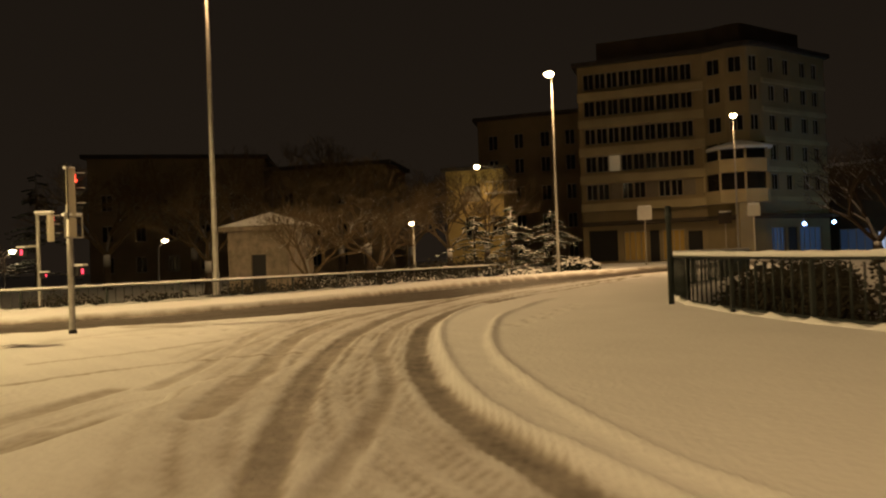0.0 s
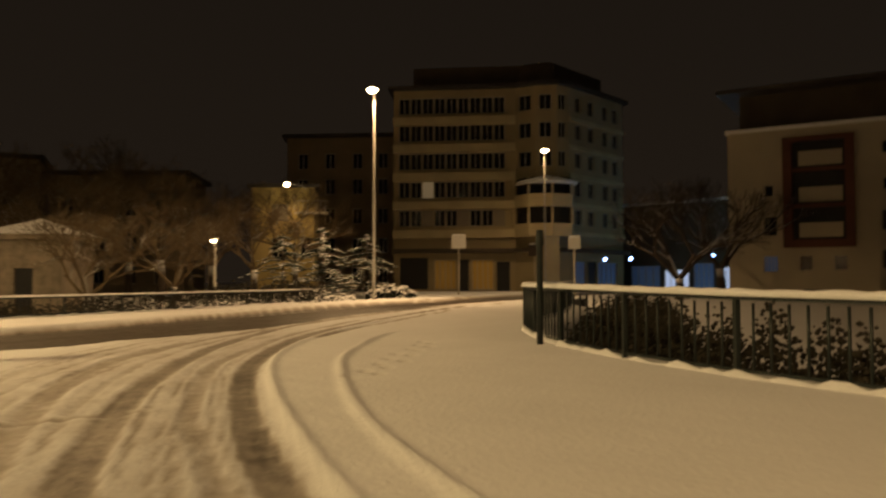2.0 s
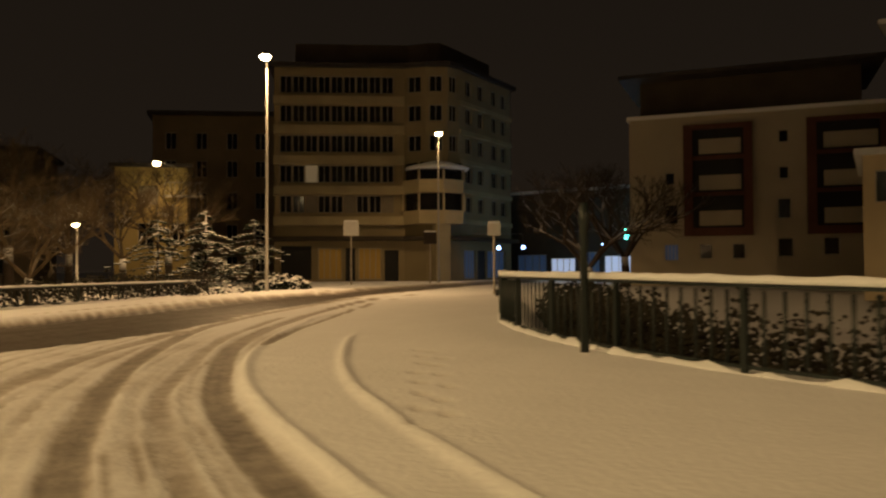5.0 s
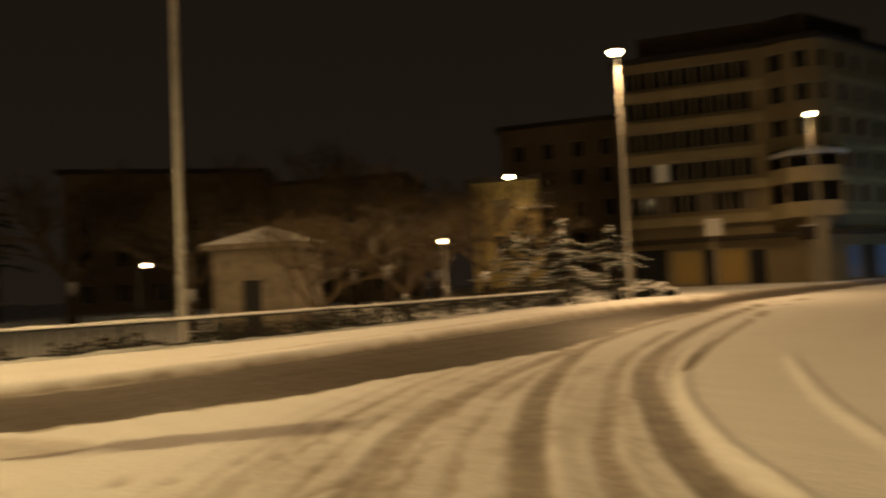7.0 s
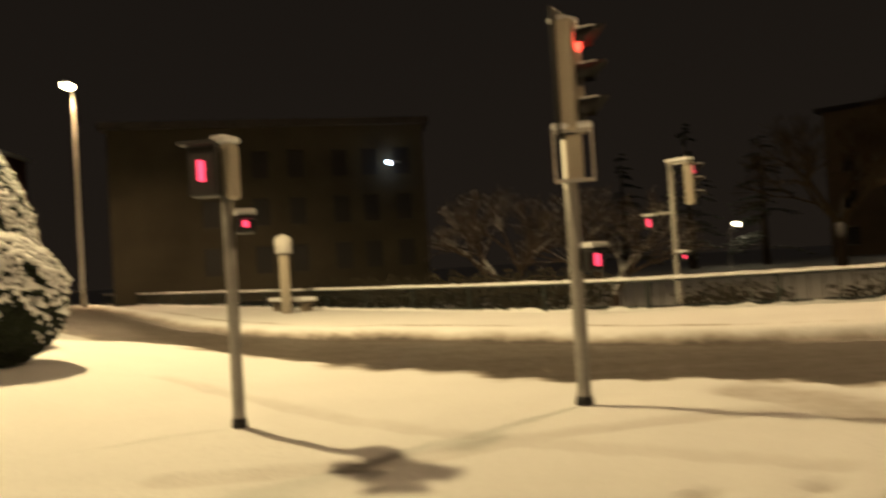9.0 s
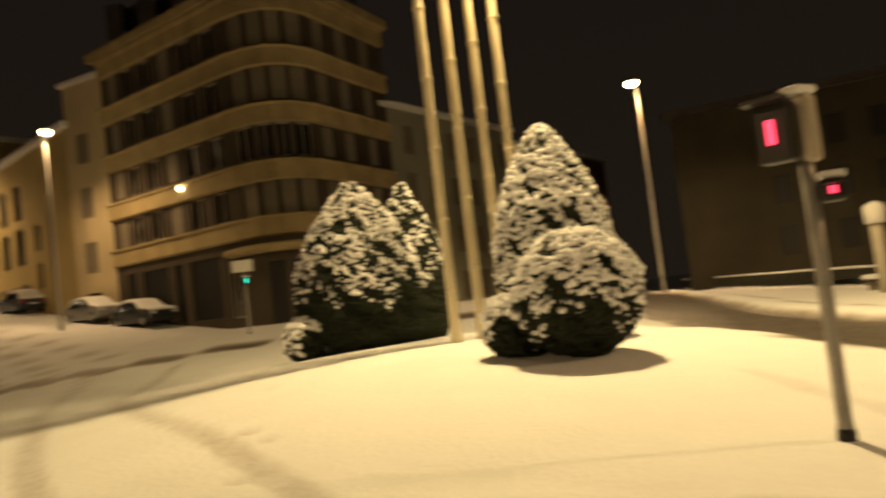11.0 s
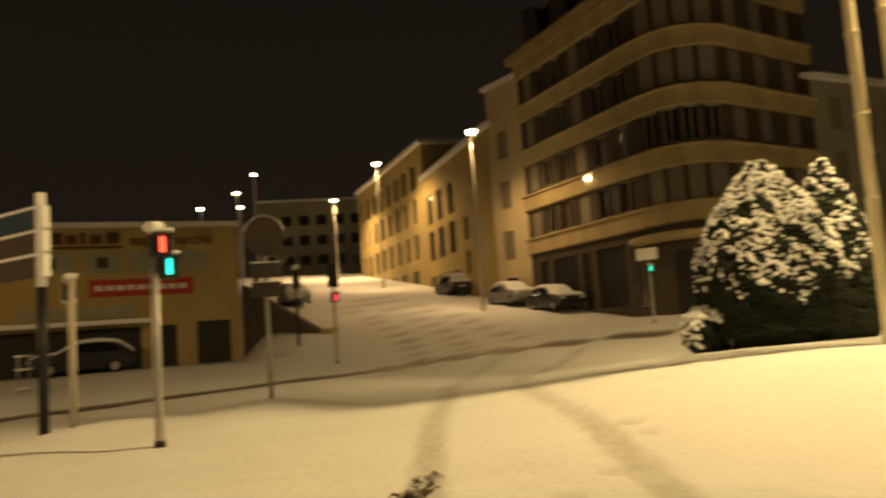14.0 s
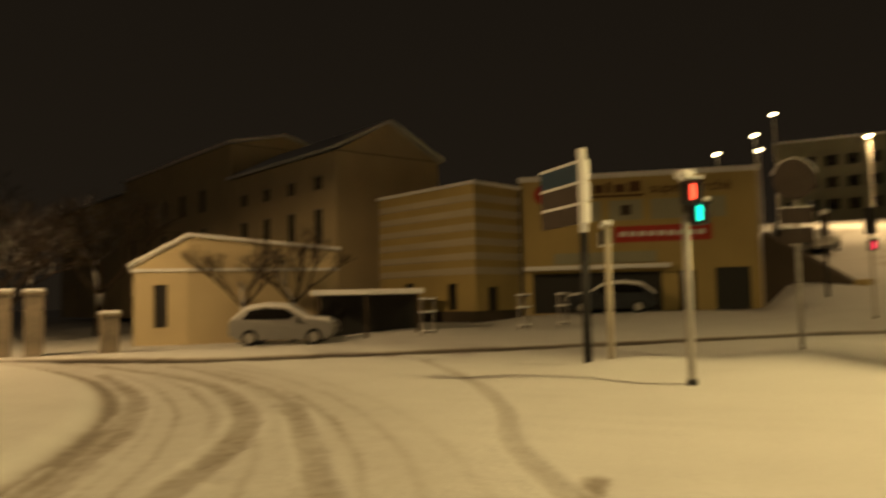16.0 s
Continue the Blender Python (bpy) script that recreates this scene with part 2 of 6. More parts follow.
WET_FAR = curve_pts([(-60, 21.5), (-42, 19.9), (-20.4, 18), (-14.7, 18.8), (-11.2, 19.5), (-8.6, 20.4), (-6, 22.8), (-2.8, 27.6), (0.5, 33), (4, 38.5), (11, 47), (19, 57), (32, 70)])
WET_NEAR = curve_pts([(-60, 16), (-25.2, 15.8), (-15.2, 15.8), (-10.2, 16.4), (-7.2, 17.4), (-4.4, 18.9), (-2.3, 21.3), (-0.1, 23.9), (2.2, 28.5), (7, 37), (12.5, 45), (21, 55.5), (34, 69)])
THIN = curve_pts([(8, -17), (-0.4, -10.6), (-4.6, -6.8), (-8.2, -5.9), (-13, -5.3), (-20.2, -5.0), (-25, -4.2), (-29, -1.8), (-32.6, 3.3), (-33.8, 9), (-32, 15)])
HEDGE_L = [(-58, 25), (-27.5, 22.9), (-16, 22.6), (-13.2, 23.0), (-11.2, 24.1), (-9.0, 26), (-7.8, 27.2), (-3.5, 33), (0, 38.5), (3.6, 44)]
FENCE_R = curve_pts([(8.0, 3.5), (7.1, 6.3), (6.15, 9.2), (5.6, 10.9), (5.15, 12.2), (4.92, 13.9), (4.85, 15.4), (5.05, 17.1), (5.95, 20.4), (7.1, 22.9), (8.5, 25.2), (10.9, 29.5), (13.8, 35.3)], 6)
ISLAND = curve_pts([(-2.6, 7), (-2.9, 5.5), (-3.2, 4.2), (-3.5, 1.7), (-3.3, -1.7), (-2.4, -5.2), (-0.7, -8.7)])
# lines driven by wheels, and a streak of dirt and shadow: points, half width, depth of slush
RUTS_AND_SHADE = [
    (curve_pts([(2.2, -1.5), (1.3, 1.6), (0.55, 4.4), (0.0, 6.5), (-0.3, 8.8), (-0.42, 11.5), (-0.35, 14.3), (-0.05, 16.6), (0.8, 20.4), (2.6, 25), (6, 32), (11, 41)]), 0.15, 0.78),
    (curve_pts([(0.2, -1.5), (-0.45, 1.5), (-1.0, 4), (-1.3, 7), (-1.55, 9.8), (-1.55, 13.2), (-1.15, 17), (-0.4, 20.5), (1.0, 25), (4, 31), (9, 39.5)]), 0.15, 0.7),
    (curve_pts([(-0.9, 1.0), (-0.7, 4.0), (-0.55, 7.0), (-0.7, 9), (-0.92, 11), (-0.85, 14.8), (-0.45, 17), (0.9, 22), (3.2, 27.5)]), 0.10, 0.45),
    (curve_pts([(-1.9, 6), (-2.05, 8.5), (-2.35, 11), (-2.5, 14), (-2.2, 17), (-1.1, 20.5), (0.4, 24)]), 0.16, 0.5),
    (curve_pts([(-3.0, 8), (-3.1, 11), (-3.4, 14), (-3.2, 17)]), 0.10, 0.3),
    (curve_pts([(-6.6, 6.6), (-5.1, 8.4), (-4.2, 9.5), (-3.1, 10.4), (-1.4, 11.2)]), 0.09, 0.55),
    (curve_pts([(-5.6, 10.6), (-4.3, 12), (-3.3, 13.8), (-2, 16)]), 0.07, 0.4),
    (curve_pts([(0.9, 19.3), (3.4, 24.7), (9.2, 36.1), (13, 42)]), 0.07, 0.65),
    (curve_pts([(-3.4, 8), (-3.9, 6), (-4.6, 4.1), (-5.0, 2.0), (-4.9, -1.3), (-4.0, -4.3), (-2.6, -7.5)]), 0.15, 0.4),
    (curve_pts([(-4.7, 8), (-4.9, 6.2), (-5.2, 4.4), (-5.6, 1.1), (-5.3, -2.2), (-4.6, -5.3)]), 0.12, 0.36),
    (curve_pts([(-3.1, 6), (-3.7, 3.0), (-3.9, 0), (-3.4, -4)]), 0.13, 0.42),
    (curve_pts([(-6.0, 8.0), (-6.6, 5.5), (-7.6, 3.2), (-8.4, 0.5), (-9.2, -3.5)]), 0.10, 0.22),
    (curve_pts([(-7.6, 8.5), (-9.4, 7.4), (-11.9, 5.9), (-14.5, 4.5), (-18.5, 2.3), (-24.8, -0.3), (-29.5, -2.2)]), 0.15, 0.24),
    (curve_pts([(-8.2, 10), (-9.7, 9.1), (-11.8, 7.8), (-14.0, 6.2), (-17.5, 4.3), (-22.5, 2.6), (-28.5, 1.2)]), 0.15, 0.24),
    (curve_pts([(-27, -4), (-36, -12), (-46, -24), (-60, -42)]), 0.3, 0.35),
    (curve_pts([(-29, -3.2), (-38, -11), (-48, -22.5), (-62, -40)]), 0.3, 0.35),
    (curve_pts([(-33, -3), (-42, -12), (-52, -24), (-65, -39)]), 0.3, 0.3),
    # dirty streak and pole shadow by the signals, painted into the slush
    (curve_pts([(-7.9, 12.2), (-7.1, 13.5), (-6.8, 14.7), (-6.0, 16.4)]), 0.16, 0.14),
    (curve_pts([(-12, 13.6), (-10, 13.9), (-7.4, 14.2), (-5, 15)]), 0.14, 0.10),
    (curve_pts([(-6.6, 16.9), (-5.9, 16.8), (-5.4, 16.5)]), 0.38, 0.30),
]


def base_height(x, y):
    """The lie of the land without snow detail."""
    z = np.full(np.shape(x), 0.30)
    z = z + 0.58 * smooth(10.0, 1.0, np.hypot(x + 17.2, (y - 11.0) * np.where(y > 11, 1.65, 1.0)))
    z = z + 0.07 * smooth(0.5, 4.5, side(x, y, KERB)) * smooth(50, 30, y) * smooth(9, 16, y)
    z = z - 0.36 * smooth(-8, -18, y) * smooth(-15, -10, x)
    s = -0.61 * x - 0.79 * y
    w = 0.79 * x - 0.61 * y
    hill = np.clip(0.125 * (s - 19.5), 0, 9.5) * smooth(-14.4, -15.4, w) + np.clip(0.02 * (s - 16), 0, 0.5) * smooth(-15.4, -14.4, w)
    west = 0.068 * np.clip(-x - 24.5, 0, 16) * smooth(24, 13, y) * smooth(-14.4, -15.4, w)
    z = z + np.maximum(hill * smooth(11, 2, y) * smooth(-18, -26, x), west)
    z = z - 1.1 * smooth(0.4, 5.0, -side(x, y, HEDGE_L)) * smooth(60, 40, y)
    fr = side(x, y, FENCE_R)
    z = z - 0.3 * smooth(0.5, 3.0, fr) * smooth(44, 34, y) - 1.5 * smooth(0.4, 2.2, fr) * smooth(19, 17, fr) * smooth(40, 32, y)
    return z


def snow_detail(x, y):
    """Height of kerbs, ridges and ruts, and how bare the road is."""
    wet = np.zeros(x.shape)
    k = side(x, y, KERB)
    z = 0.05 * smooth(-0.05, 0.10, k) + (0.055 + 0.012 * lumps(x, y, 2.3, 9)) * np.exp(-((k - 0.05) / 0.065) ** 2)
    d, a = line_dist(x, y, RIDGE)
    fade = smooth(0, 1.5, a) * smooth(0, 2.5, 20.5 - a)
    z += (0.055 + 0.015 * lumps(x, y, 1.9, 11)) * np.exp(-(d / 0.065) ** 2) * fade
    wf, wn_ = side(x, y, WET_FAR), side(x, y, WET_NEAR)
    edge = 0.35 * lumps(x, y, 1.1) + 0.18 * lumps(x, y, 3.7, 2)
    band = smooth(-0.10, 0.12, wf + 0.15 * edge) * smooth(0.35, -0.35, wn_ + edge)
    wet = np.maximum(wet, band * (0.95 + 0.2 * lumps(x, y, 2.2, 5)))
    z -= 0.05 * band
    z += 0.13 * smooth(0.05, -0.12, wf) * smooth(-30, -12, wf) + 0.05 * np.exp(-((wf + 0.35) / 0.3) ** 2)
    kk = np.exp(-((wf + 0.95 + 0.1 * edge) / 0.09) ** 2) * smooth(-0.35, 0.25, lumps(x, y, 0.55, 1))
    wet = np.maximum(wet, 0.55 * kk)
    d, a = line_dist(x, y, THIN)
    th = smooth(0.75, 0.4, d + 0.25 * edge)
    wet = np.maximum(wet, 0.9 * th)
    z -= 0.05 * th
    d, a = line_dist(x, y, ISLAND)
    si = side(x, y, ISLAND)
    z += 0.10 * smooth(0.1, -0.3, si) * smooth(-3, -0.5, si) * smooth(12, 8, y)
    wet = np.maximum(wet, 0.5 * np.exp(-((si - 0.12) / 0.12) ** 2) * smooth(7, 6, y) * (np.abs(si) < 1))
    # driven area between kerb and road is thinner snow
    lane = smooth(0.02, -0.1, k) * smooth(-3.0 - 1.2 * smooth(8, 12, y), -2.2 - 0.8 * smooth(8, 12, y), k) * smooth(1.5, 4, y) * smooth(26, 20, y)
    wob = 0.35 * lumps(x, y, 0.5, 6)
    comb = np.sin(k * 19 + 3 * wob) + 0.7 * np.sin(k * 37 + 5 * wob + 1) + 0.5 * np.sin(k * 61 + 4 * wob)
    keep = smooth(-0.5, 0.7, lumps(x, y * 0.35, 1.3, 8))
    wet = np.maximum(wet, lane * (0.15 + 0.26 * smooth(0.2, 1.1, comb) * (0.3 + 0.7 * keep) + 0.07 * lumps(x, y, 1.9, 3)))
    z -= 0.010 * lane * smooth(0.2, 1.1, comb)
    lane2 = smooth(0.1, 0.4, si) * smooth(3.6, 2.4, si) * smooth(8.5, 6, y) * smooth(-11, -7, y)
    comb = np.sin(si * 17 + 3 * wob) + 0.7 * np.sin(si * 33 + 5 * wob + 1) + 0.5 * np.sin(si * 57 + 4 * wob)
    wet = np.maximum(wet, lane2 * (0.10 + 0.2 * smooth(0.1, 1.5, comb) * (0.35 + 0.65 * keep)))
    for line, half, dark in RUTS_AND_SHADE:
        d, a = line_dist(x, y, line)
        d = d + 0.012 * lumps(x, y, 2.5, half * 40)
        half = half * 0.95
        r = 1 / (1 + (d / half) ** 10)
        tread = 0.86 + 0.14 * np.cos(d * 6.5 / half) * keep
        wet = np.maximum(wet, dark * r * tread * (0.86 + 0.2 * lumps(x, y, 1.3, dark * 9) + 0.08 * lumps(x, y, 6.0, dark * 5)))
        berm = np.exp(-((d - half * 1.4) / (half * 0.3)) ** 2)
        z += (-0.020 * r + 0.018 * berm * (0.55 + 0.6 * lumps(x, y, 1.6, half * 50))) * (0.5 + 0.5 * dark)
        wet = wet * (1 - 0.65 * berm * smooth(-0.4, 0.5, lumps(x, y, 1.6, half * 50)))
    # shovelled heaps by the crossing signs
    for hx, hy, rx, h in ((-13.6, 1.6, 1.4, 0.17), (-15.6, 0.4, 1.7, 0.20), (-18.2, -1.2, 1.9, 0.19), (-10.2, 0.9, 1.3, 0.12), (-12.0, 0.1, 1.2, 0.12), (-11.4, 2.6, 1.0, 0.08)):
        z += h * np.exp(-(((x - hx) * 0.85 + (y - hy) * 0.5) ** 2 / rx ** 2 + ((y - hy) * 0.85 - (x - hx) * 0.5) ** 2 / (0.8 * rx) ** 2))
    # footprints over the pavement and near the crossing
    rnd = random.Random(5)
    prints = [(0.95 + 0.15 * i + (0.13 if i % 2 else -0.13), 12.7 + 0.35 * i) for i in range(15)]
    prints += [(-3.9 - 0.16 * i + (0.13 if i % 2 else -0.13), 6.6 - 0.6 * i) for i in range(9)]
    prints += [(-5.2 + 0.33 * i, 14.2 + 0.3 * i + (0.13 if i % 2 else -0.13)) for i in range(8)]
    prints += [(-9 - 0.62 * i, 8.9 - 0.1 * i + (0.13 if i % 2 else -0.13)) for i in range(15)]
    for fx, fy in prints:
        fx, fy = fx + rnd.uniform(-0.05, 0.05), fy + rnd.uniform(-0.05, 0.05)
        e = np.exp(-(((x - fx) / 0.08) ** 2 + ((y - fy) / 0.13) ** 2) ** 2)
        z -= 0.035 * e
        wet = np.maximum(wet, 0.16 * e)
    z += (0.012 * lumps(x, y, 1.7, 7) + 0.006 * lumps(x, y, 5.1, 4)) * (1 - 0.65 * smooth(0.2, 0.8, k))
    return z, np.clip(wet, 0, 1)


def ground_at(x, y):
    ax, ay = np.array([[float(x)]]), np.array([[float(y)]])
    return float(base_height(ax, ay)[0, 0] + snow_detail(ax, ay)[0][0, 0])


def axis(fine0, fine1, step, lo, hi):
    v, out, s = fine1, [], step
    while v < hi:
        out.append(v)
        s = min(s * 1.07, 12.0)
        v += s
    back, v, s = [], fine0 - step, step
    while v > lo:
        back.append(v)
        s = min(s * 1.07, 12.0)
        v -= s
    return np.array([lo, *reversed(back), *np.arange(fine0, fine1, step), *out, hi])


gx, gy = axis(-8.5, 4.0, 0.05, -420, 420), axis(-3.0, 25.0, 0.09, -420, 420)
GX, GY = np.meshgrid(gx, gy)
dz, wetness = snow_detail(GX, GY)
GZ = base_height(GX, GY) + dz
gverts = np.stack([GX.ravel(), GY.ravel(), GZ.ravel()], 1)
nx, ny = len(gx), len(gy)
ii = (np.arange(ny - 1)[:, None] * nx + np.arange(nx - 1)[None, :]).ravel()
gfaces = np.stack([ii, ii + 1, ii + nx + 1, ii + nx], 1)
gm = bpy.data.meshes.new("ground")
gm.from_pydata(gverts.tolist(), [], gfaces.tolist())
gm.polygons.foreach_set("use_smooth", np.ones(len(gfaces), dtype=bool))
att = gm.attributes.new("slush", "FLOAT", "POINT")
att.data.foreach_set("value", wetness.ravel().astype(np.float32))


def ground_material():
    m = material("snow_and_slush", (0.84, 0.85, 0.87), 0.75, vary=0.03, scale=0.8, bump=0.6, fine=14, spec=0.2)
    nt = m.node_tree
    b = nt.nodes["Principled BSDF"]
    src = b.inputs["Base Color"].links[0].from_socket
    at = nt.nodes.new("ShaderNodeAttribute")
    at.attribute_name = "slush"
    tc, n = nt.nodes.new("ShaderNodeTexCoord"), nt.nodes.new("ShaderNodeTexNoise")
    n.inputs["Scale"].default_value, n.inputs["Detail"].default_value = 6.0, 10
    nt.links.new(tc.outputs["Object"], n.inputs["Vector"])
    ma = nt.nodes.new("ShaderNodeMath")
    ma.operation = "MULTIPLY_ADD"
    ma.inputs[1].default_value, ma.inputs[2].default_value = 1.1, -0.55
    nt.links.new(n.outputs["Fac"], ma.inputs[0])
    ad = nt.nodes.new("ShaderNodeMath")
    ad.operation = "MULTIPLY_ADD"
    nt.links.new(ma.outputs[0], ad.inputs[0])
    nt.links.new(at.outputs["Fac"], ad.inputs[1])
    nt.links.new(at.outputs["Fac"], ad.inputs[2])
    ramp = nt.nodes.new("ShaderNodeValToRGB")
    e = ramp.color_ramp.elements
    e[0].position, e[0].color = 0.0, (1, 1, 1, 1)
    e[1].position, e[1].color = 0.8, (0.12, 0.10, 0.085, 1)
    mid = ramp.color_ramp.elements.new(0.38)
    mid.color = (0.46, 0.41, 0.36, 1)
    nt.links.new(ad.outputs[0], ramp.inputs["Fac"])
    mx = nt.nodes.new("ShaderNodeMix")
    mx.data_type, mx.blend_type = "RGBA", "MULTIPLY"
    mx.inputs["Factor"].default_value = 1.0
    nt.links.new(src, mx.inputs["A"])
    nt.links.new(ramp.outputs["Color"], mx.inputs["B"])
    nt.links.new(mx.outputs["Result"], b.inputs["Base Color"])
    rr = nt.nodes.new("ShaderNodeMapRange")
    rr.inputs["To Min"].default_value, rr.inputs["To Max"].default_value = 0.8, 0.35
    nt.links.new(ad.outputs[0], rr.inputs["Value"])
    nt.links.new(rr.outputs["Result"], b.inputs["Roughness"])
    return m


gm.materials.append(ground_material())
tagged(new("ground", gm), "snow-covered ground with dark slushy road and wheel ruts", "ground", kind="structure")

# ---- buildings ----
WINDOWS = {}


def window_mesh(w, h, bars):
    key = (round(w, 2), round(h, 2), bars)
    if key not in WINDOWS:
        bm = bmesh.new()
        t = 0.06
        xs = [0, t]
        for k in range(1, bars + 1):
            c = w * k / (bars + 1)
            xs += [c - 0.03, c + 0.03]
        xs += [w - t, w]
        zs_ = [0, t, h - t, h]
        vv = {(a, b, d): bm.verts.new((xs[a], (0.15, 0.21)[d], zs_[b])) for a in range(len(xs)) for b in range(4) for d in (0, 1)}
        solid = {(a, b) for a in range(len(xs) - 1) for b in range(3) if b != 1 or a % 2 == 0}
        for a, b in solid:
            bm.faces.new((vv[a, b, 0], vv[a + 1, b, 0], vv[a + 1, b + 1, 0], vv[a, b + 1, 0]))
            for (na, nb), q in (((a - 1, b), ((a, b), (a, b + 1))), ((a + 1, b), ((a + 1, b), (a + 1, b + 1))), ((a, b - 1), ((a, b), (a + 1, b))), ((a, b + 1), ((a, b + 1), (a + 1, b + 1)))):
                if (na, nb) not in solid:
                    bm.faces.new((vv[*q[0], 0], vv[*q[1], 0], vv[*q[1], 1], vv[*q[0], 1]))
        for vtx in [v for v in bm.verts if not v.link_faces]:
            bm.verts.remove(vtx)
        bp = bmesh.new()
        add_box(bp, 0.01, w - 0.01, 0.18, 0.19, 0.01, h - 0.01)
        WINDOWS[key] = (mesh_of(bm, "window", FRAME), mesh_of(bp, "pane", PANE))
    return WINDOWS[key]


def facade(house, p0, p1, z0, z1, holes, mat, base, name="wall", reveal=0.28):
    """One wall between two plan points; holes are (u0, u1, v0, v1, kind, bars)."""
    ln = math.hypot(p1[0] - p0[0], p1[1] - p0[1])
    turn = math.degrees(math.atan2(p1[1] - p0[1], p1[0] - p0[0]))
    m = pose(p0[0] - base[0], p0[1] - base[1], z0 - base[2], 0, 0, turn)
    holes = [h for h in holes if h[1] < ln - 0.02 and h[0] > 0.02 and h[3] < z1 - z0]
    us = sorted({0.0, ln, *[h[0] for h in holes], *[h[1] for h in holes]})
    vs = sorted({0.0, z1 - z0, *[h[2] for h in holes], *[h[3] for h in holes]})
    bm = bmesh.new()
    grid = {}

    def at(u, y, v):
        k = (round(u, 4), y, round(v, 4))
        if k not in grid:
            grid[k] = bm.verts.new((u, y, v))
        return grid[k]

    for u0, u1 in zip(us, us[1:]):
        for v0, v1 in zip(vs, vs[1:]):
            cu, cv = (u0 + u1) / 2, (v0 + v1) / 2
            if not any(h[0] < cu < h[1] and h[2] < cv < h[3] for h in holes):
                bm.faces.new((at(u0, 0, v0), at(u1, 0, v0), at(u1, 0, v1), at(u0, 0, v1)))
    for h in holes:
        c = [(h[0], h[2]), (h[1], h[2]), (h[1], h[3]), (h[0], h[3])]
        fr = [at(u, 0, v) for u, v in c]
        bk = [bm.verts.new((u, reveal, v)) for u, v in c]
        for k in range(4):
            bm.faces.new((fr[k], bk[k], bk[(k + 1) % 4], fr[(k + 1) % 4]))
    me = bpy.data.meshes.new(name)
    bm.normal_update()
    bm.to_mesh(me)
    bm.free()
    me.materials.append(mat)
    part(name, me, mat, house, m=m)
    for u0, u1, v0, v1, kind, bars in holes:
        w, h = u1 - u0, v1 - v0
        wm = m @ pose(u0, 0, v0)
        if kind == "glass":
            fme, pme = window_mesh(w, h, bars)
            wob = part("window", fme, FRAME, house, m=wm)
            part("pane", pme, PANE, wob)
        else:
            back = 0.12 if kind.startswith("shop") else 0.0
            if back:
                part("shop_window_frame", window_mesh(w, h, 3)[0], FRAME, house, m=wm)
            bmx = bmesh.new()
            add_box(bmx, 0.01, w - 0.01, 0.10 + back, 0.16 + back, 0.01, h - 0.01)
            # kind dark: a black sheet stands in for the unlit depth of the opening
            part({"shutter": "shutter", "dark": "shade_sheet"}.get(kind, "lit_window"), bmx, {"shutter": SHUT, "dark": BLACK, "lit": LIT, "shopy": SHOPY, "shopb": SHOPB, "shopw": SHOPW}[kind], house, m=wm)
    return m


def prism(bm, pts, z0, z1):
    lo, hi = [bm.verts.new((x, y, z0)) for x, y in pts], [bm.verts.new((x, y, z1)) for x, y in pts]
    n = len(pts)
    for k in range(n):
        bm.faces.new((lo[k], lo[(k + 1) % n], hi[(k + 1) % n], hi[k]))
    bm.faces.new(list(reversed(lo)))
    bm.faces.new(hi)


def grown(pts, d):
    """A polygon (counter-clockwise) moved outwards by d."""
    out, n = [], len(pts)
    for k in range(n):
        a, b, c = Vector(pts[k - 1]), Vector(pts[k]), Vector(pts[(k + 1) % n])
        n1 = Vector(((b - a).y, -(b - a).x)).normalized()
        n2 = Vector(((c - b).y, -(c - b).x)).normalized()
        v = (n1 + n2).normalized()
        out.append(tuple(b + v * d / max(0.3, v.dot(n1))))
    return out


def band(house, pts, z0, z1, out, mat, base, name="cornice"):
    """A moulding along a polyline, standing proud by out."""
    bm = bmesh.new()
    n = len(pts)
    rows = []
    for k in range(n):
        a, b, c = Vector(pts[max(k - 1, 0)]), Vector(pts[k]), Vector(pts[min(k + 1, n - 1)])
        d = ((b - a).normalized() if k else Vector((0, 0))) + ((c - b).normalized() if k < n - 1 else Vector((0, 0)))
        d.normalize()
        o = Vector((d.y, -d.x)) * out
        p = b - Vector(base[:2])
        rows.append([bm.verts.new((*(p - o * 0.0), z0 - base[2])), bm.verts.new((*(p + o), z0 - base[2] + 0.06)), bm.verts.new((*(p + o), z1 - base[2])), bm.verts.new((*p, z1 - base[2]))])
    for r0, r1 in zip(rows, rows[1:]):
        for k in range(4):
            bm.faces.new((r0[k], r1[k], r1[(k + 1) % 4], r0[(k + 1) % 4]))
    bm.faces.new(list(reversed(rows[0])))
    bm.faces.new(rows[-1])
    return part(name, bm, mat, house)


def building(name, label, pts, z0, z1, walls, mat, over=0.3, roof=0.35, roofmat=None, category="building"):
    """pts counter-clockwise; walls: edge number -> holes."""
    base = (pts[0][0], pts[0][1], z0)
    house = thing(name, *base, label, category)
    n = len(pts)
    for k in range(n):
        facade(house, pts[k], pts[(k + 1) % n], z0, z1, walls.get(k, []), mat, base)
    bm = bmesh.new()
    prism(bm, [(x - base[0], y - base[1]) for x, y in grown(pts, over)], z1 - z0, z1 - z0 + roof)
    part("roof", bm, roofmat or ROOF, house)
    return house, base


def rows_of(cols, floors, w, h, bars=1, kind="glass"):
    return [(u, u + w, v, v + h, kind, bars) for u in cols for v in floors]


def length(a, b):
    return math.hypot(b[0] - a[0], b[1] - a[1])


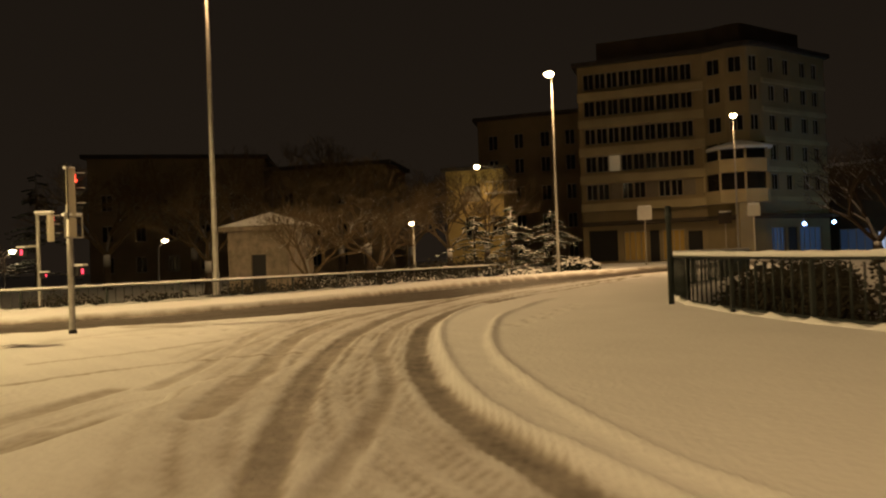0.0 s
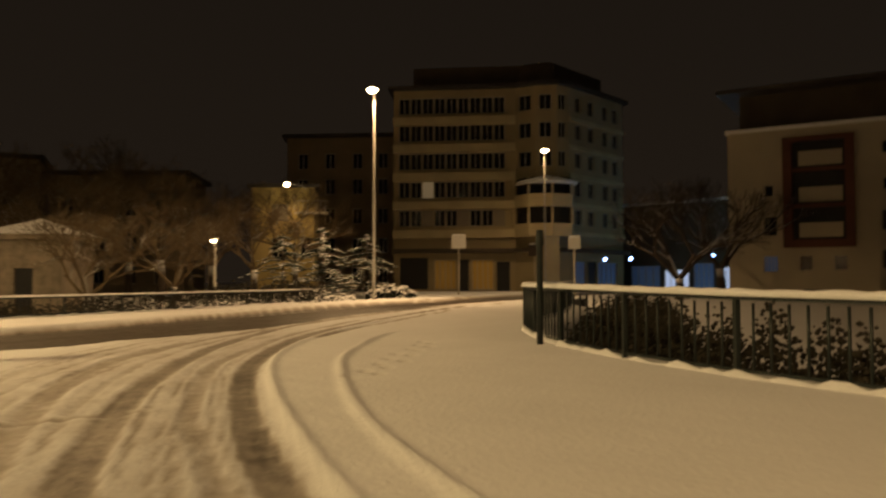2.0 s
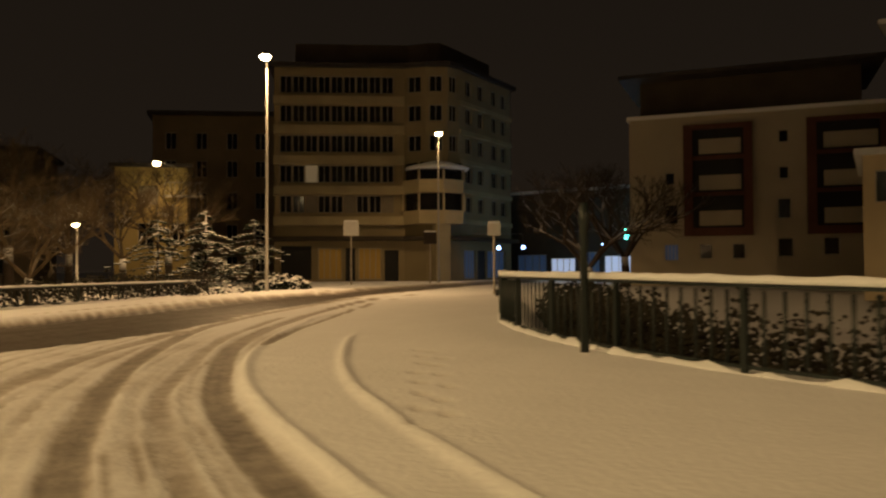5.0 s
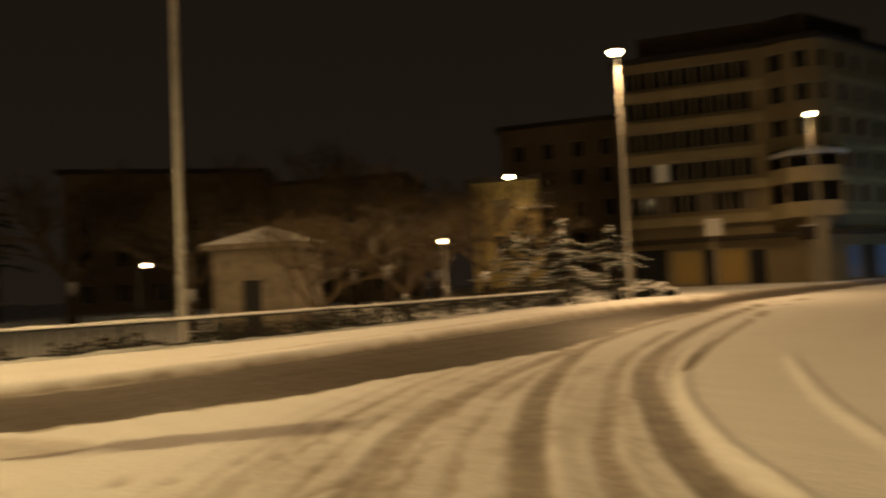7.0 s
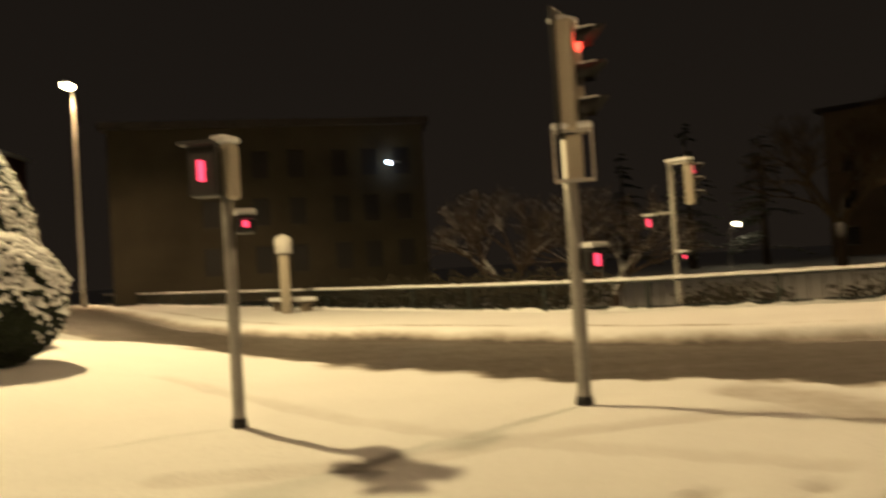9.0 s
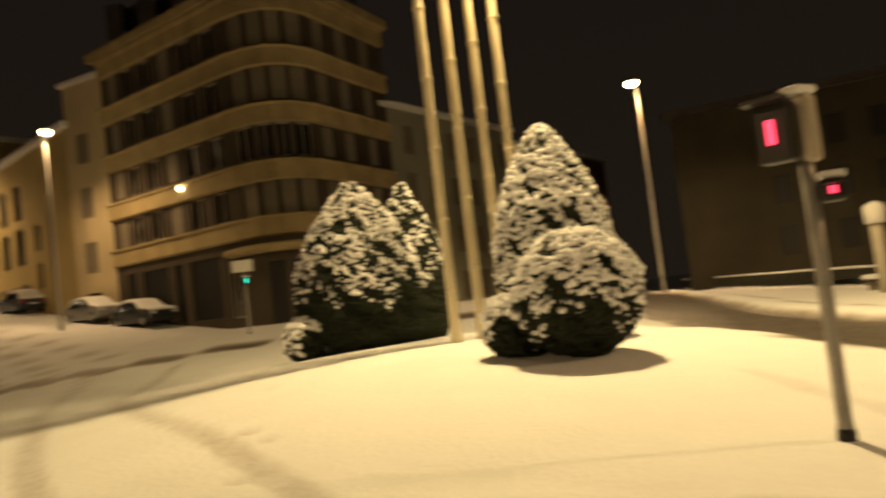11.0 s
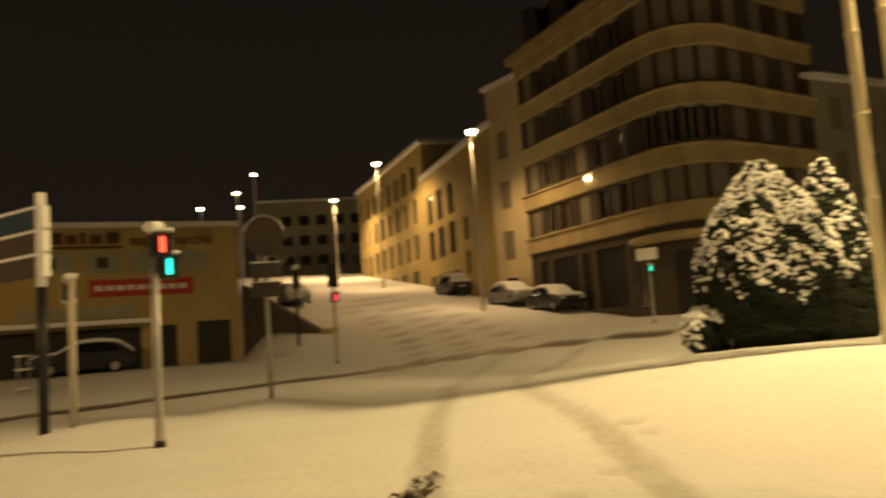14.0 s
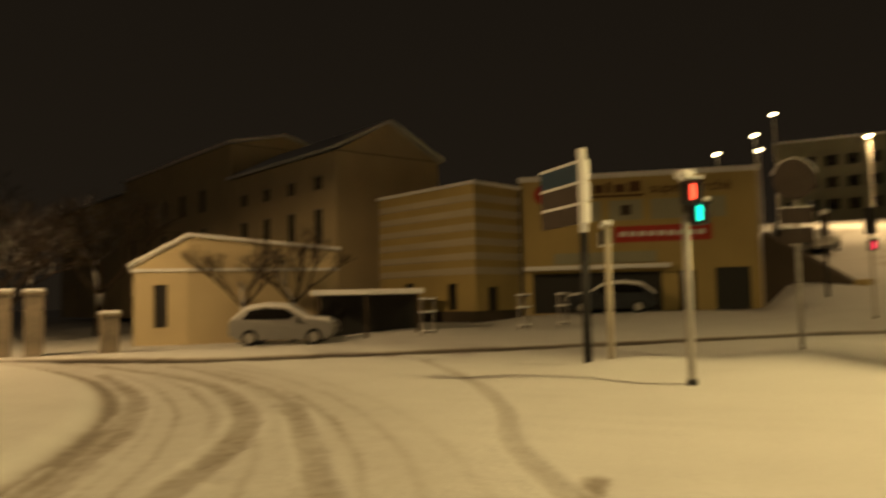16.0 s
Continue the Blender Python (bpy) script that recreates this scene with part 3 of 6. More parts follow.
# corner apartment house at the far bend
AL, AC, AT, AR = (14.2, 79.0), (25.4, 74.8), (30.2, 73.0), (39, 78.9)
apt_pts = [AL, AC, (26.9, 73.3), (28.8, 72.5), AT, AR, (35, 92), (19, 94)]
floors = [6.1, 8.9, 11.7, 14.5, 17.2]
lf = rows_of([0.5 + 1.17 * k for k in range(9)], [f + 0.35 for f in floors], 1.1, 1.6, 1)
for c in (2, 5, 8):
    lf = [h if not (abs(h[0] - (0.5 + 1.17 * c)) < 0.01 and h[2] < 9) else (*h[:4], "shutter", 0) for h in lf]
lf = [(*h[:4], "lit", 0) if abs(h[0] - (0.5 + 1.17 * 2)) < 0.01 and 9 < h[2] < 10 else h for h in lf]
# dark entries are black sheets painting the shade inside shop openings
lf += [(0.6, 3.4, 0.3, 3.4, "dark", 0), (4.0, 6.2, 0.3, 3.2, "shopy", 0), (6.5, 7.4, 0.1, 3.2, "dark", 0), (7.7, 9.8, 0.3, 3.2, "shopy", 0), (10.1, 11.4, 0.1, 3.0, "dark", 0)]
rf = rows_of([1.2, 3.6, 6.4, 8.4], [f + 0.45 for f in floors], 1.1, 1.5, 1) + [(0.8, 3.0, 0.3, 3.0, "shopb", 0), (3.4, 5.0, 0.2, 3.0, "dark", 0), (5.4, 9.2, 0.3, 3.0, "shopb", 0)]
apt, ab = building("apartment_house", "six-storey corner apartment house with pale balcony bands and shops", apt_pts, 0.3, 20.2, {
    0: lf, 4: rf, 1: rows_of([0.35], [f + 0.4 for f in floors[2:]], 1.3, 1.5), 2: rows_of([0.35], [f + 0.4 for f in floors[2:]], 1.2, 1.5), 3: rows_of([0.2], [f + 0.4 for f in floors[2:]], 1.0, 1.5)}, APTW, 0.5, 0.4, ROOF)
for f in floors:
    band(apt, [AL, AC], f - 0.55, f + 0.28, 0.55, APTB, ab, "balcony_parapet")
    band(apt, [AT, AR], f - 0.35, f + 0.10, 0.18, APTB, ab, "string_course")
band(apt, [AL, AC, (26.9, 73.3), (28.8, 72.5), AT, AR], 4.15, 4.55, 0.9, DARKW, ab, "shop_canopy")
bm = bmesh.new()
prism(bm, [(x - ab[0], y - ab[1]) for x, y in grown(apt_pts, -1.8)], 20.2, 22.6)
part("penthouse", bm, DARKW, apt)
# glazed corner oriel
ori = [(25.1, 74.5), (25.8, 72.3), (27.8, 71.3), (29.9, 71.6), (30.7, 73.0)]
for f in (6.1, 8.9):
    bm = bmesh.new()
    prism(bm, [(x - ab[0], y - ab[1]) for x, y in ori + [(28, 74.4)]], f - 0.3 - 0.45, f - 0.3 + 0.75)
    part("oriel_parapet", bm, APTB, apt)
    bm = bmesh.new()
    prism(bm, [(x - ab[0], y - ab[1]) for x, y in grown(ori + [(28, 74.4)], -0.18)], f + 0.45, f + 2.0)
    part("oriel_glazing", bm, PANE, apt)
    for ox, oy in ori:
        bm = bmesh.new()
        add_box(bm, ox - ab[0] - 0.08, ox - ab[0] + 0.08, oy - ab[1] - 0.08, oy - ab[1] + 0.08, f + 0.45, f + 2.0)
        part("mullion", bm, APTB, apt)
bm = bmesh.new()
add_lathe(bm, [(2.95, 10.3), (2.95, 10.5), (1.4, 10.95), (0.2, 11.2)], 12, (27.9 - ab[0], 73.0 - ab[1], 0))
part("oriel_roof", bm, SNOW, apt, "snow-covered roof of the oriel")
bm = bmesh.new()
add_box(bm, 27.2 - ab[0], 28.6 - ab[0], 71.6 - ab[1], 72.6 - ab[1], 0, 5.4)
part("corner_pier", bm, APTB, apt)

# lit house and dark houses behind the trees
lh, lb = building("lit_house", "ochre rendered house lit by a wall lamp", [(0.5, 72.4), (5.7, 71.1), (6.7, 77.6), (1.5, 79)], 0, 9.5, {
    0: [(1.7, 3.2, 6.6, 8.1, "shutter", 0), (1.7, 2.9, 3.4, 5.2, "glass", 1), (4.2, 5.2, 3.4, 5.2, "glass", 1)]}, OCHRE, 0.4, 0.3, ROOF, "house")
bm = bmesh.new()
prism(bm, [(3.5, -1.4), (6.3, -2.1), (6.5, -1.1), (3.7, -0.9)], 7.2, 7.35)
for k in range(8):
    box_part("baluster", lh, FRAME, 3.5 + 0.36 * k, 3.54 + 0.36 * k, -1.5 - 0.09 * k, -1.45 - 0.09 * k, 7.35, 8.3)
tube_part("handrail", lh, FRAME, [(3.5, -1.48, 8.3), (6.3, -2.15, 8.3)], [0.04, 0.04], 6)
part("balcony", bm, FRAME, lh)
building("dark_house", "dark rendered town house behind bare trees", [(-18, 84), (-5.5, 81), (-4, 90), (-16, 93)], 0, 11.5,
         {0: rows_of([1.2, 4.2, 7.2, 10], [1.2, 4.4, 7.6], 1.1, 1.7)}, BROWNW, 0.5, 0.4)
building("dark_house", "dark rendered town house behind bare trees", [(-36, 80), (-19, 84.5), (-20, 93), (-37, 90)], 0, 13,
         {0: rows_of([1.2, 4.4, 7.6, 10.8, 14], [1.2, 4.4, 7.6], 1.1, 1.7)}, BROWNW, 0.5, 0.4)
building("dark_house", "dark tall town house behind the lit one", [(4.5, 90), (16, 86), (17, 96), (6, 98)], 0, 17,
         {0: rows_of([1.2, 4.2, 7.2, 10], [1.2, 4.4, 7.6, 10.8, 13.6], 1.1, 1.7)}, BROWNW, 0.5, 0.4)

# house with two stacks of loggias beyond the curved railing
RA, RB = (31.7, 49.8), (43.6, 37.4)
h0 = [(2.2, 3.1, 4.2, 5.5, "glass", 0), (9.1, 9.9, 4.4, 5.7, "glass", 0), (2.2, 3.1, 1.8, 2.9, "shopb", 0), (4.4, 5.2, 1.9, 2.9, "glass", 0), (6.4, 7.2, 1.9, 2.9, "glass", 0),
      (9.1, 10.0, 2.0, 3.2, "glass", 0), (11.7, 12.6, 2.1, 3.2, "glass", 0), (4.6, 6.4, 0.0, 0.7, "dark", 0), (11, 13, 0.0, 0.7, "dark", 0), (2.3, 2.9, 6.8, 7.6, "glass", 0), (9.2, 9.8, 6.9, 7.7, "glass", 0), (9.2, 9.8, 9.2, 10, "glass", 0)]
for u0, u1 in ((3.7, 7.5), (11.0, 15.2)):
    # one black sheet fills each stack in place of the loggias' shaded depth
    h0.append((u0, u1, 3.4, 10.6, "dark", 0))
log, gb = building("loggia_house", "pale four-storey house with two dark loggia stacks", [RA, RB, (52, 46), (40, 58)], 0.2, 11.4, {0: h0}, PALE, 0.15, 0.25, SNOW)
gt = math.degrees(math.atan2(RB[1] - RA[1], RB[0] - RA[0]))
for u0, u1 in ((3.7, 7.5), (11.0, 15.2)):
    for zz, hh in ((3.4, 0.3), (10.3, 0.3)):
        box_part("loggia_frame", log, WALLB, u0 - 0.2, u1 + 0.2, -0.35, 0.0, zz, zz + hh, m=pose(0, 0, 0, 0, 0, gt))
    for c in (u0 - 0.2, u1 - 0.35):
        box_part("loggia_frame", log, WALLB, c, c + 0.55, -0.35, 0.0, 3.7, 10.3, m=pose(0, 0, 0, 0, 0, gt))
    for f in (3.75, 6.05, 8.4):
        box_part("loggia_parapet", log, PALE, u0 + 0.75, u1 - 0.5, -0.22, -0.04, f + 0.3, f + 1.25, m=pose(0, 0, 0, 0, 0, gt))
        box_part("loggia_soffit", log, WALLB, u0 + 0.36, u1 - 0.36, -0.3, -0.02, f - 0.08, f + 0.16, m=pose(0, 0, 0, 0, 0, gt))
bm = bmesh.new()
prism(bm, [(0.6, 1.2), (14.0, 0.9), (14.0, 8), (0.6, 8)], 11.45, 13.9)
part("top_storey", bm, DARKW, log, m=pose(0, 0, 0, 0, 0, gt))
bm = bmesh.new()
prism(bm, [(-0.6, -0.6), (15.2, -0.6), (15.2, 9), (-0.6, 9)], 13.9, 14.15)
part("flat_roof", bm, ROOF, log, m=pose(0, 0, 0, 0, 0, gt))
YA, YB = (31.2, 32.1), (36.6, 25.2)
yl, yb = building("yellow_house", "small yellow two-storey house with a red display board", [YA, YB, (44, 30), (38.5, 37.5)], 0, 6.7, {
    0: [(0.5, 1.1, 4.5, 6.0, "glass", 0), (1.7, 2.3, 4.6, 6.1, "glass", 0), (2.8, 4.6, 3.6, 6.4, "dark", 0), (3.5, 4.5, 0.2, 3.2, "dark", 0), (1.3, 2.4, 1.7, 2.9, "shutter", 0), (1.3, 2.4, 0.3, 0.8, "dark", 0), (5.2, 6.2, 4.6, 6.0, "glass", 0), (5.4, 6.4, 1.2, 3, "glass", 0)]}, CREAM, 0.35, 0.3, SNOW, "house")
yt = math.degrees(math.atan2(YB[1] - YA[1], YB[0] - YA[0]))
board = thing("display_board", YA[0], YA[1], 3.35, "red glowing display board on a yellow wall", "sign", yt)
box_part("case", board, BLACK, 1.15, 2.15, -0.12, -0.004, -0.02, 0.36)
for k in range(5):
    box_part("glowing_bar", board, PINKG, 1.22 + 0.18 * k, 1.35 + 0.18 * k, -0.14, -0.121, 0.05, 0.29)
building("grey_house", "tall dark grey house behind the yellow one", [(40.5, 37.5), (47, 26), (58, 32), (52, 44)], 0, 15.5,
         {0: rows_of([1.0, 3.4, 5.8, 8.2, 10.6], [1.5, 4.5, 7.5, 10.5, 12.9], 1.2, 1.5)}, GREYW, 0.4, 0.3, SNOW)
# shops far down the side street
sh, sb = building("shop_row", "row of brightly lit shop fronts under a dark house", [(40.5, 82), (50, 66), (60, 72), (50, 88)], 0, 9.5,
                  {0: [(1, 4.5, 0.5, 3.0, "shopb", 0), (5, 7.8, 0.4, 2.6, "shopw", 0), (8.3, 10.5, 0.4, 3.2, "shopb", 0), (11, 14, 0.4, 2.8, "shopw", 0), (14.6, 17.6, 0.4, 3.0, "shopw", 0)]}, DARKW, 0.3, 0.3, SNOW)
cross = thing("pharmacy_cross", 43.7, 65.8, 4.67, "green glowing pharmacy cross on a bracket", "sign", 30)
bm = bmesh.new()
add_box(bm, -0.45, 0.45, -0.06, 0.06, -0.16, 0.16)
add_box(bm, -0.16, 0.16, -0.07, 0.07, -0.45, 0.45)
part("cross", bm, glow("green_cross", (0.1, 1.0, 0.75), 9), cross)
box_part("bracket", cross, GALV, -0.03, 0.03, 0.07, 2.6, -0.03, 0.03)

# kiosk behind the railing
KX, KY = -9.3, 42.9
kpts = [(-11.6, 42.4), (-8.2, 41.6), (-7.4, 44.8), (-10.8, 45.6)]
kiosk, kb = building("gate_lodge", "small square stone lodge with a snowy hipped roof", kpts, -0.9, 3.4, {0: [(1.35, 2.2, 0.2, 3.0, "dark", 0)], 3: [(1.2, 2.0, 1.4, 3.0, "dark", 0)]}, STONE, 0.35, 0.22, STONE, "lodge")
bm = bmesh.new()
top = grown(kpts, 0.4)
lo = [bm.verts.new((x - kb[0], y - kb[1], 4.54)) for x, y in top]
ap = bm.verts.new((-9.5 - kb[0], 43.6 - kb[1], 5.35))
for k in range(4):
    bm.faces.new((lo[k], lo[(k + 1) % 4], ap))
bm.faces.new(list(reversed(lo)))
part("hipped_roof", bm, SNOW, kiosk, "snow-covered hipped roof")

# rounded corner house at the foot of the hill street
HL, HC, HR, HE = (-49.5, -10.2), (-42.6, -0.4), (-43.2, 3.6), (-50.1, 6.8)
arc = []
for k in range(5):
    f = k / 4
    arc.append((HC[0] * (1 - f) ** 2 + 2 * f * (1 - f) * -40.9 + HR[0] * f * f, HC[1] * (1 - f) ** 2 + 2 * f * (1 - f) * 2.0 + HR[1] * f * f))
hz0, hfl = 1.0, [6.6, 9.5, 12.4, 15.3]
hpts = [HL, *arc, HE, (-58, 0)]
left = []
for fl in hfl:
    for k, u in enumerate((0.5, 2.1, 4.0, 5.8, 7.8, 9.8)):
        left.append((u, u + 1.15, fl - hz0 + 0.25, fl - hz0 + 1.85, "shutter" if (k * 7 + int(fl)) % 3 == 0 else "glass", 1))
# ground-floor openings closed with black sheets as painted shade
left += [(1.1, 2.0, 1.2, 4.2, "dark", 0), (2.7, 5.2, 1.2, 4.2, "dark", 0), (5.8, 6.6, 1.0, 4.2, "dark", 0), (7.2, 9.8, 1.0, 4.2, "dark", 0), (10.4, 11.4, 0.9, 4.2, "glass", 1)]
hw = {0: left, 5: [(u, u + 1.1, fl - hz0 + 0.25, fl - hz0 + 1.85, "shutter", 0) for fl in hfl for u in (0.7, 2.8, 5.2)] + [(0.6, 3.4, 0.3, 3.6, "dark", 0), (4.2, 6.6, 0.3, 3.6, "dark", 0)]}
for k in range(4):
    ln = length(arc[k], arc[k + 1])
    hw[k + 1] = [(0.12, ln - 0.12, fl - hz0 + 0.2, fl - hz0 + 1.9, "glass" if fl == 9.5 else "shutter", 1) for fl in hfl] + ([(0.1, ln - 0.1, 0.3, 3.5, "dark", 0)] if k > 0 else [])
corner, cb = building("corner_house", "dark corner house with a rounded front and yellow stone bands", hpts, hz0, 18.3, hw, DARKW, 0.5, 0.5, BAND)
hline = [HL, *arc, HE]
for fl in (6.1, 8.85, 11.75, 14.65, 17.5):
    band(corner, hline, fl - 0.35, fl + 0.6, 0.22, BAND, cb, "stone_band")
    band(corner, hline, fl + 0.5, fl + 0.66, 0.36, BAND, cb, "ledge")
bm = bmesh.new()
prism(bm, [(x - cb[0], y - cb[1]) for x, y in grown(hpts, -0.9)], 17.7, 20.2)
part("attic", bm, ROOF, corner)
for k, (dx_, dy_) in enumerate(((1.5, 2.1), (3.4, 4.8), (5.2, 7.4))):
    box_part("dormer", corner, ROOF, dx_ - 0.8, dx_ + 0.5, dy_ - 0.5, dy_ + 0.5, 17.8, 19.9)
bm = bmesh.new()
add_lathe(bm, [(2.9, 3.95), (3.3, 4.05), (3.3, 4.25), (2.8, 4.35)], 20, (-43.9 - cb[0], 1.5 - cb[1], 0))
part("entrance_canopy", bm, BAND, corner)
# window left alight
lw_ = thing("wall_lamp", -44.95, -4.3, 9.2, "small bright lamp behind an upper window", "lamp", 54)
lathe_part("bulb", lw_, LAMPF, [(0.02, -0.14), (0.14, -0.06), (0.14, 0.06), (0.02, 0.14)], 10)

# side strip and the long ochre building up the street
building("narrow_house", "narrow yellow house with shuttered windows", [(-51.0, -13.4), HL, (-56, -6), (-58, -9.5)], 1.5, 17.5,
         {0: [(0.8, 2.0, v, v + 1.9, "shutter", 0) for v in (4.2, 7.6, 11.0)] + [(0.8, 2.0, 0.4, 3.0, "dark", 0)]}, CREAM, 0.2, 0.3, SNOW)
BA, BB, BC = (-80, -47), (-63.6, -27.0), (-51.0, -13.4)
n1 = length(BB, BC)
up1 = [(u, u + 1.9, v, v + 2.6, "glass", 2) for u in (1.0, 4.2, 7.4) for v in (5.0, 8.2)] + [(u, u + 1.6, 1.6, 3.6, "dark", 0) for u in (0.8, 3.2, 5.6, 8)] + [(11.5, 12.6, v, v + 1.8, "glass", 0) for v in (3.0, 5.6)] + [(14.2, 15.2, 1.0, 9.0, "dark", 0)]
building("office_building", "long ochre building with tall window strips climbing the street", [BB, BC, (-60, -6), (-72, -20)], 2.5, 15.0, {0: up1}, OCHRE, 0.3, 0.4, SNOW)
up2 = [(u, u + 1.6, v, v + 2.4, "glass", 1) for u in (1, 4, 7, 10, 13, 16, 19, 22) for v in (3.6, 7.0, 10.2)] + [(u, u + 2, 0.4, 2.6, "dark", 0) for u in (1, 5, 9, 13, 17, 21)]
building("office_building", "long ochre building with tall window strips climbing the street", [BA, BB, (-72, -20), (-88, -40)], 4.5, 18.5, {0: up2}, OCHRE, 0.3, 0.4, SNOW)
building("hilltop_flats", "block of flats at the top of the street", [(-82.5, -66.5), (-93.5, -53), (-104, -62), (-92, -76)][::1], 7.5, 20.5,
         {0: rows_of([0.8 + 2.4 * k for k in range(7)], [1.2, 4.0, 6.8, 9.6], 1.5, 1.5)}, GREYW, 0.3, 0.3, SNOW)

# shop with the big signs
MA, MB = (-22.5, -24.4), (-31.8, -17.9)
ml = length(MA, MB)
mk, mb = building("supermarket", "flat-roofed yellow supermarket with signs along its wall", [MA, MB, (-39, -28), (-30, -35)], 0.4, 7.3, {
    0: [(9.3, 10.9, 0.1, 2.3, "dark", 0), (7.6, 8.4, 0.1, 2.2, "dark", 0), (0.5, 6.8, 0.2, 2.2, "dark", 0)]}, OCHRE, 0.12, 0.25, SNOW)
mt = math.degrees(math.atan2(MB[1] - MA[1], MB[0] - MA[0]))
mm = pose(0, 0, 0, 0, 0, mt)
box_part("awning", mk, SNOW, 0.2, 7.2, -1.1, -0.004, 2.35, 2.55, m=mm, label="snow-covered awning")
box_part("fascia", mk, GREYW, 1.6, 6.6, -0.12, -0.006, 2.65, 3.2, m=mm, label="pale green sign strip")
ban = thing("banner", MA[0], MA[1], 0.4, "long red banner with pale lettering on the shop wall", "banner", mt)
box_part("cloth", ban, SIGNR, 4.6, 9.2, -0.06, -0.008, 3.65, 4.45)
for k in range(9):
    box_part("letter_bar", ban, SIGNW, 4.85 + 0.46 * k, 5.2 + 0.46 * k, -0.075, -0.062, 3.93, 4.17)
for u0, u1 in ((2.0, 4.0), (6.4, 9.9), (4.4, 6.0)):
    pn = thing("poster_panel", MA[0], MA[1], 0.4, "grey poster panel fixed to the shop wall", "poster", mt, "posters on the shop wall")
    box_part("panel", pn, GREYW, u0, u1, -0.05, -0.008, 4.75, 5.75)
    box_part("picture_bar", pn, SIGNB, (u0 + u1) / 2 - 0.25, (u0 + u1) / 2 + 0.25, -0.06, -0.052, 5.0, 5.5)
logo = thing("shop_sign", MA[0], MA[1], 0.4, "brown swash sign on the shop wall", "sign", mt)
bm = bmesh.new()
for k, (u, w) in enumerate(((2.2, 0.7), (3.1, 0.45), (3.7, 0.45), (4.3, 0.2), (4.7, 0.5), (5.4, 0.55))):
    add_box(bm, u, u + w, -0.1, -0.01, 6.15, 6.55 + 0.12 * (k % 2))
add_box(bm, 2.1, 6.1, -0.1, -0.01, 5.92, 6.02)
part("swash", bm, BROWN, logo)
lathe_part("disc", logo, SIGNR, [(0.52, 0), (0.52, 0.08)], 20, m=pose(1.2, -0.01, 6.2, 90, 0, 0))
font = bpy.data.curves.new("lettering", "FONT")
font.body, font.size, font.extrude = "supermarché", 0.72, 0.03
fo = new("lettering_curve", font)
dg = bpy.context.evaluated_depsgraph_get()
fme = bpy.data.meshes.new_from_object(fo.evaluated_get(dg))
bpy.data.objects.remove(fo)
fme.materials.clear()
fme.materials.append(BROWN)
wl = thing("shop_lettering", MA[0], MA[1], 0.4, "brown word supermarché on the shop wall", "sign", mt)
part("lettering", fme, BROWN, wl, m=pose(6.4, -0.05, 6.05, 90, 0, 0))

# retaining wall and ramp beside the street
rw = thing("retaining_wall", -31.9, -17.6, 0.4, "sloping retaining wall, coloured dark for shadow, capped with snow", "wall", 0, kind="structure")
bm = bmesh.new()
a3, b3 = Vector((0, 0)), Vector((-1.0, 4.0))
nrm = Vector((0.97, 0.24)) * 0.3
for z_lo, h_a, h_b, grow in ((0, 3.9, 1.4, 1.0),):
    q = [bm.verts.new((*(p + s * nrm), z)) for p, h in ((a3, h_a), (b3, h_b)) for s in (-1, 1) for z in (z_lo, h)]
    for f in ((0, 1, 3, 2), (4, 6, 7, 5), (0, 4, 5, 1), (2, 3, 7, 6), (1, 5, 7, 3), (0, 2, 6, 4)):
        bm.faces.new([q[i] for i in f])
# dark render puts the shadow on this wall into its colour
part("wall", bm, DARKW, rw)
box_part("recycling_bin", rw, OCHRE, -1.35, -0.75, 4.1, 4.7, 0, 1.5)

# striped rotunda, mill, shed
RP = [(-16.7, -30.0), (-19.1, -22.7), (-22.25, -24.2), (-23.2, -32.5)]
rot, rtb = building("striped_house", "angular ochre shop house with pale horizontal stripes", RP, 0.3, 6.9, {
    0: [(5.6, 6.3, 0.6, 1.9, "dark", 0), (2.2, 2.9, 0.1, 2.0, "dark", 0)], 1: [(0.9, 1.7, 0.5, 1.7, "dark", 0)]}, OCHRE, 0.12, 0.16, SNOW)
for k in range(6):
    band(rot, RP[:3], 2.6 + 0.70 * k, 2.95 + 0.70 * k, 0.05, PALE, rtb, "stripe")
band(rot, RP[:3], 0.3, 0.85, 0.06, DARKW, rtb, "plinth")
ADIR = Vector((0.31, -0.95))
GD = Vector((-0.95, -0.31))
Q = Vector((-15.2, -33.5))


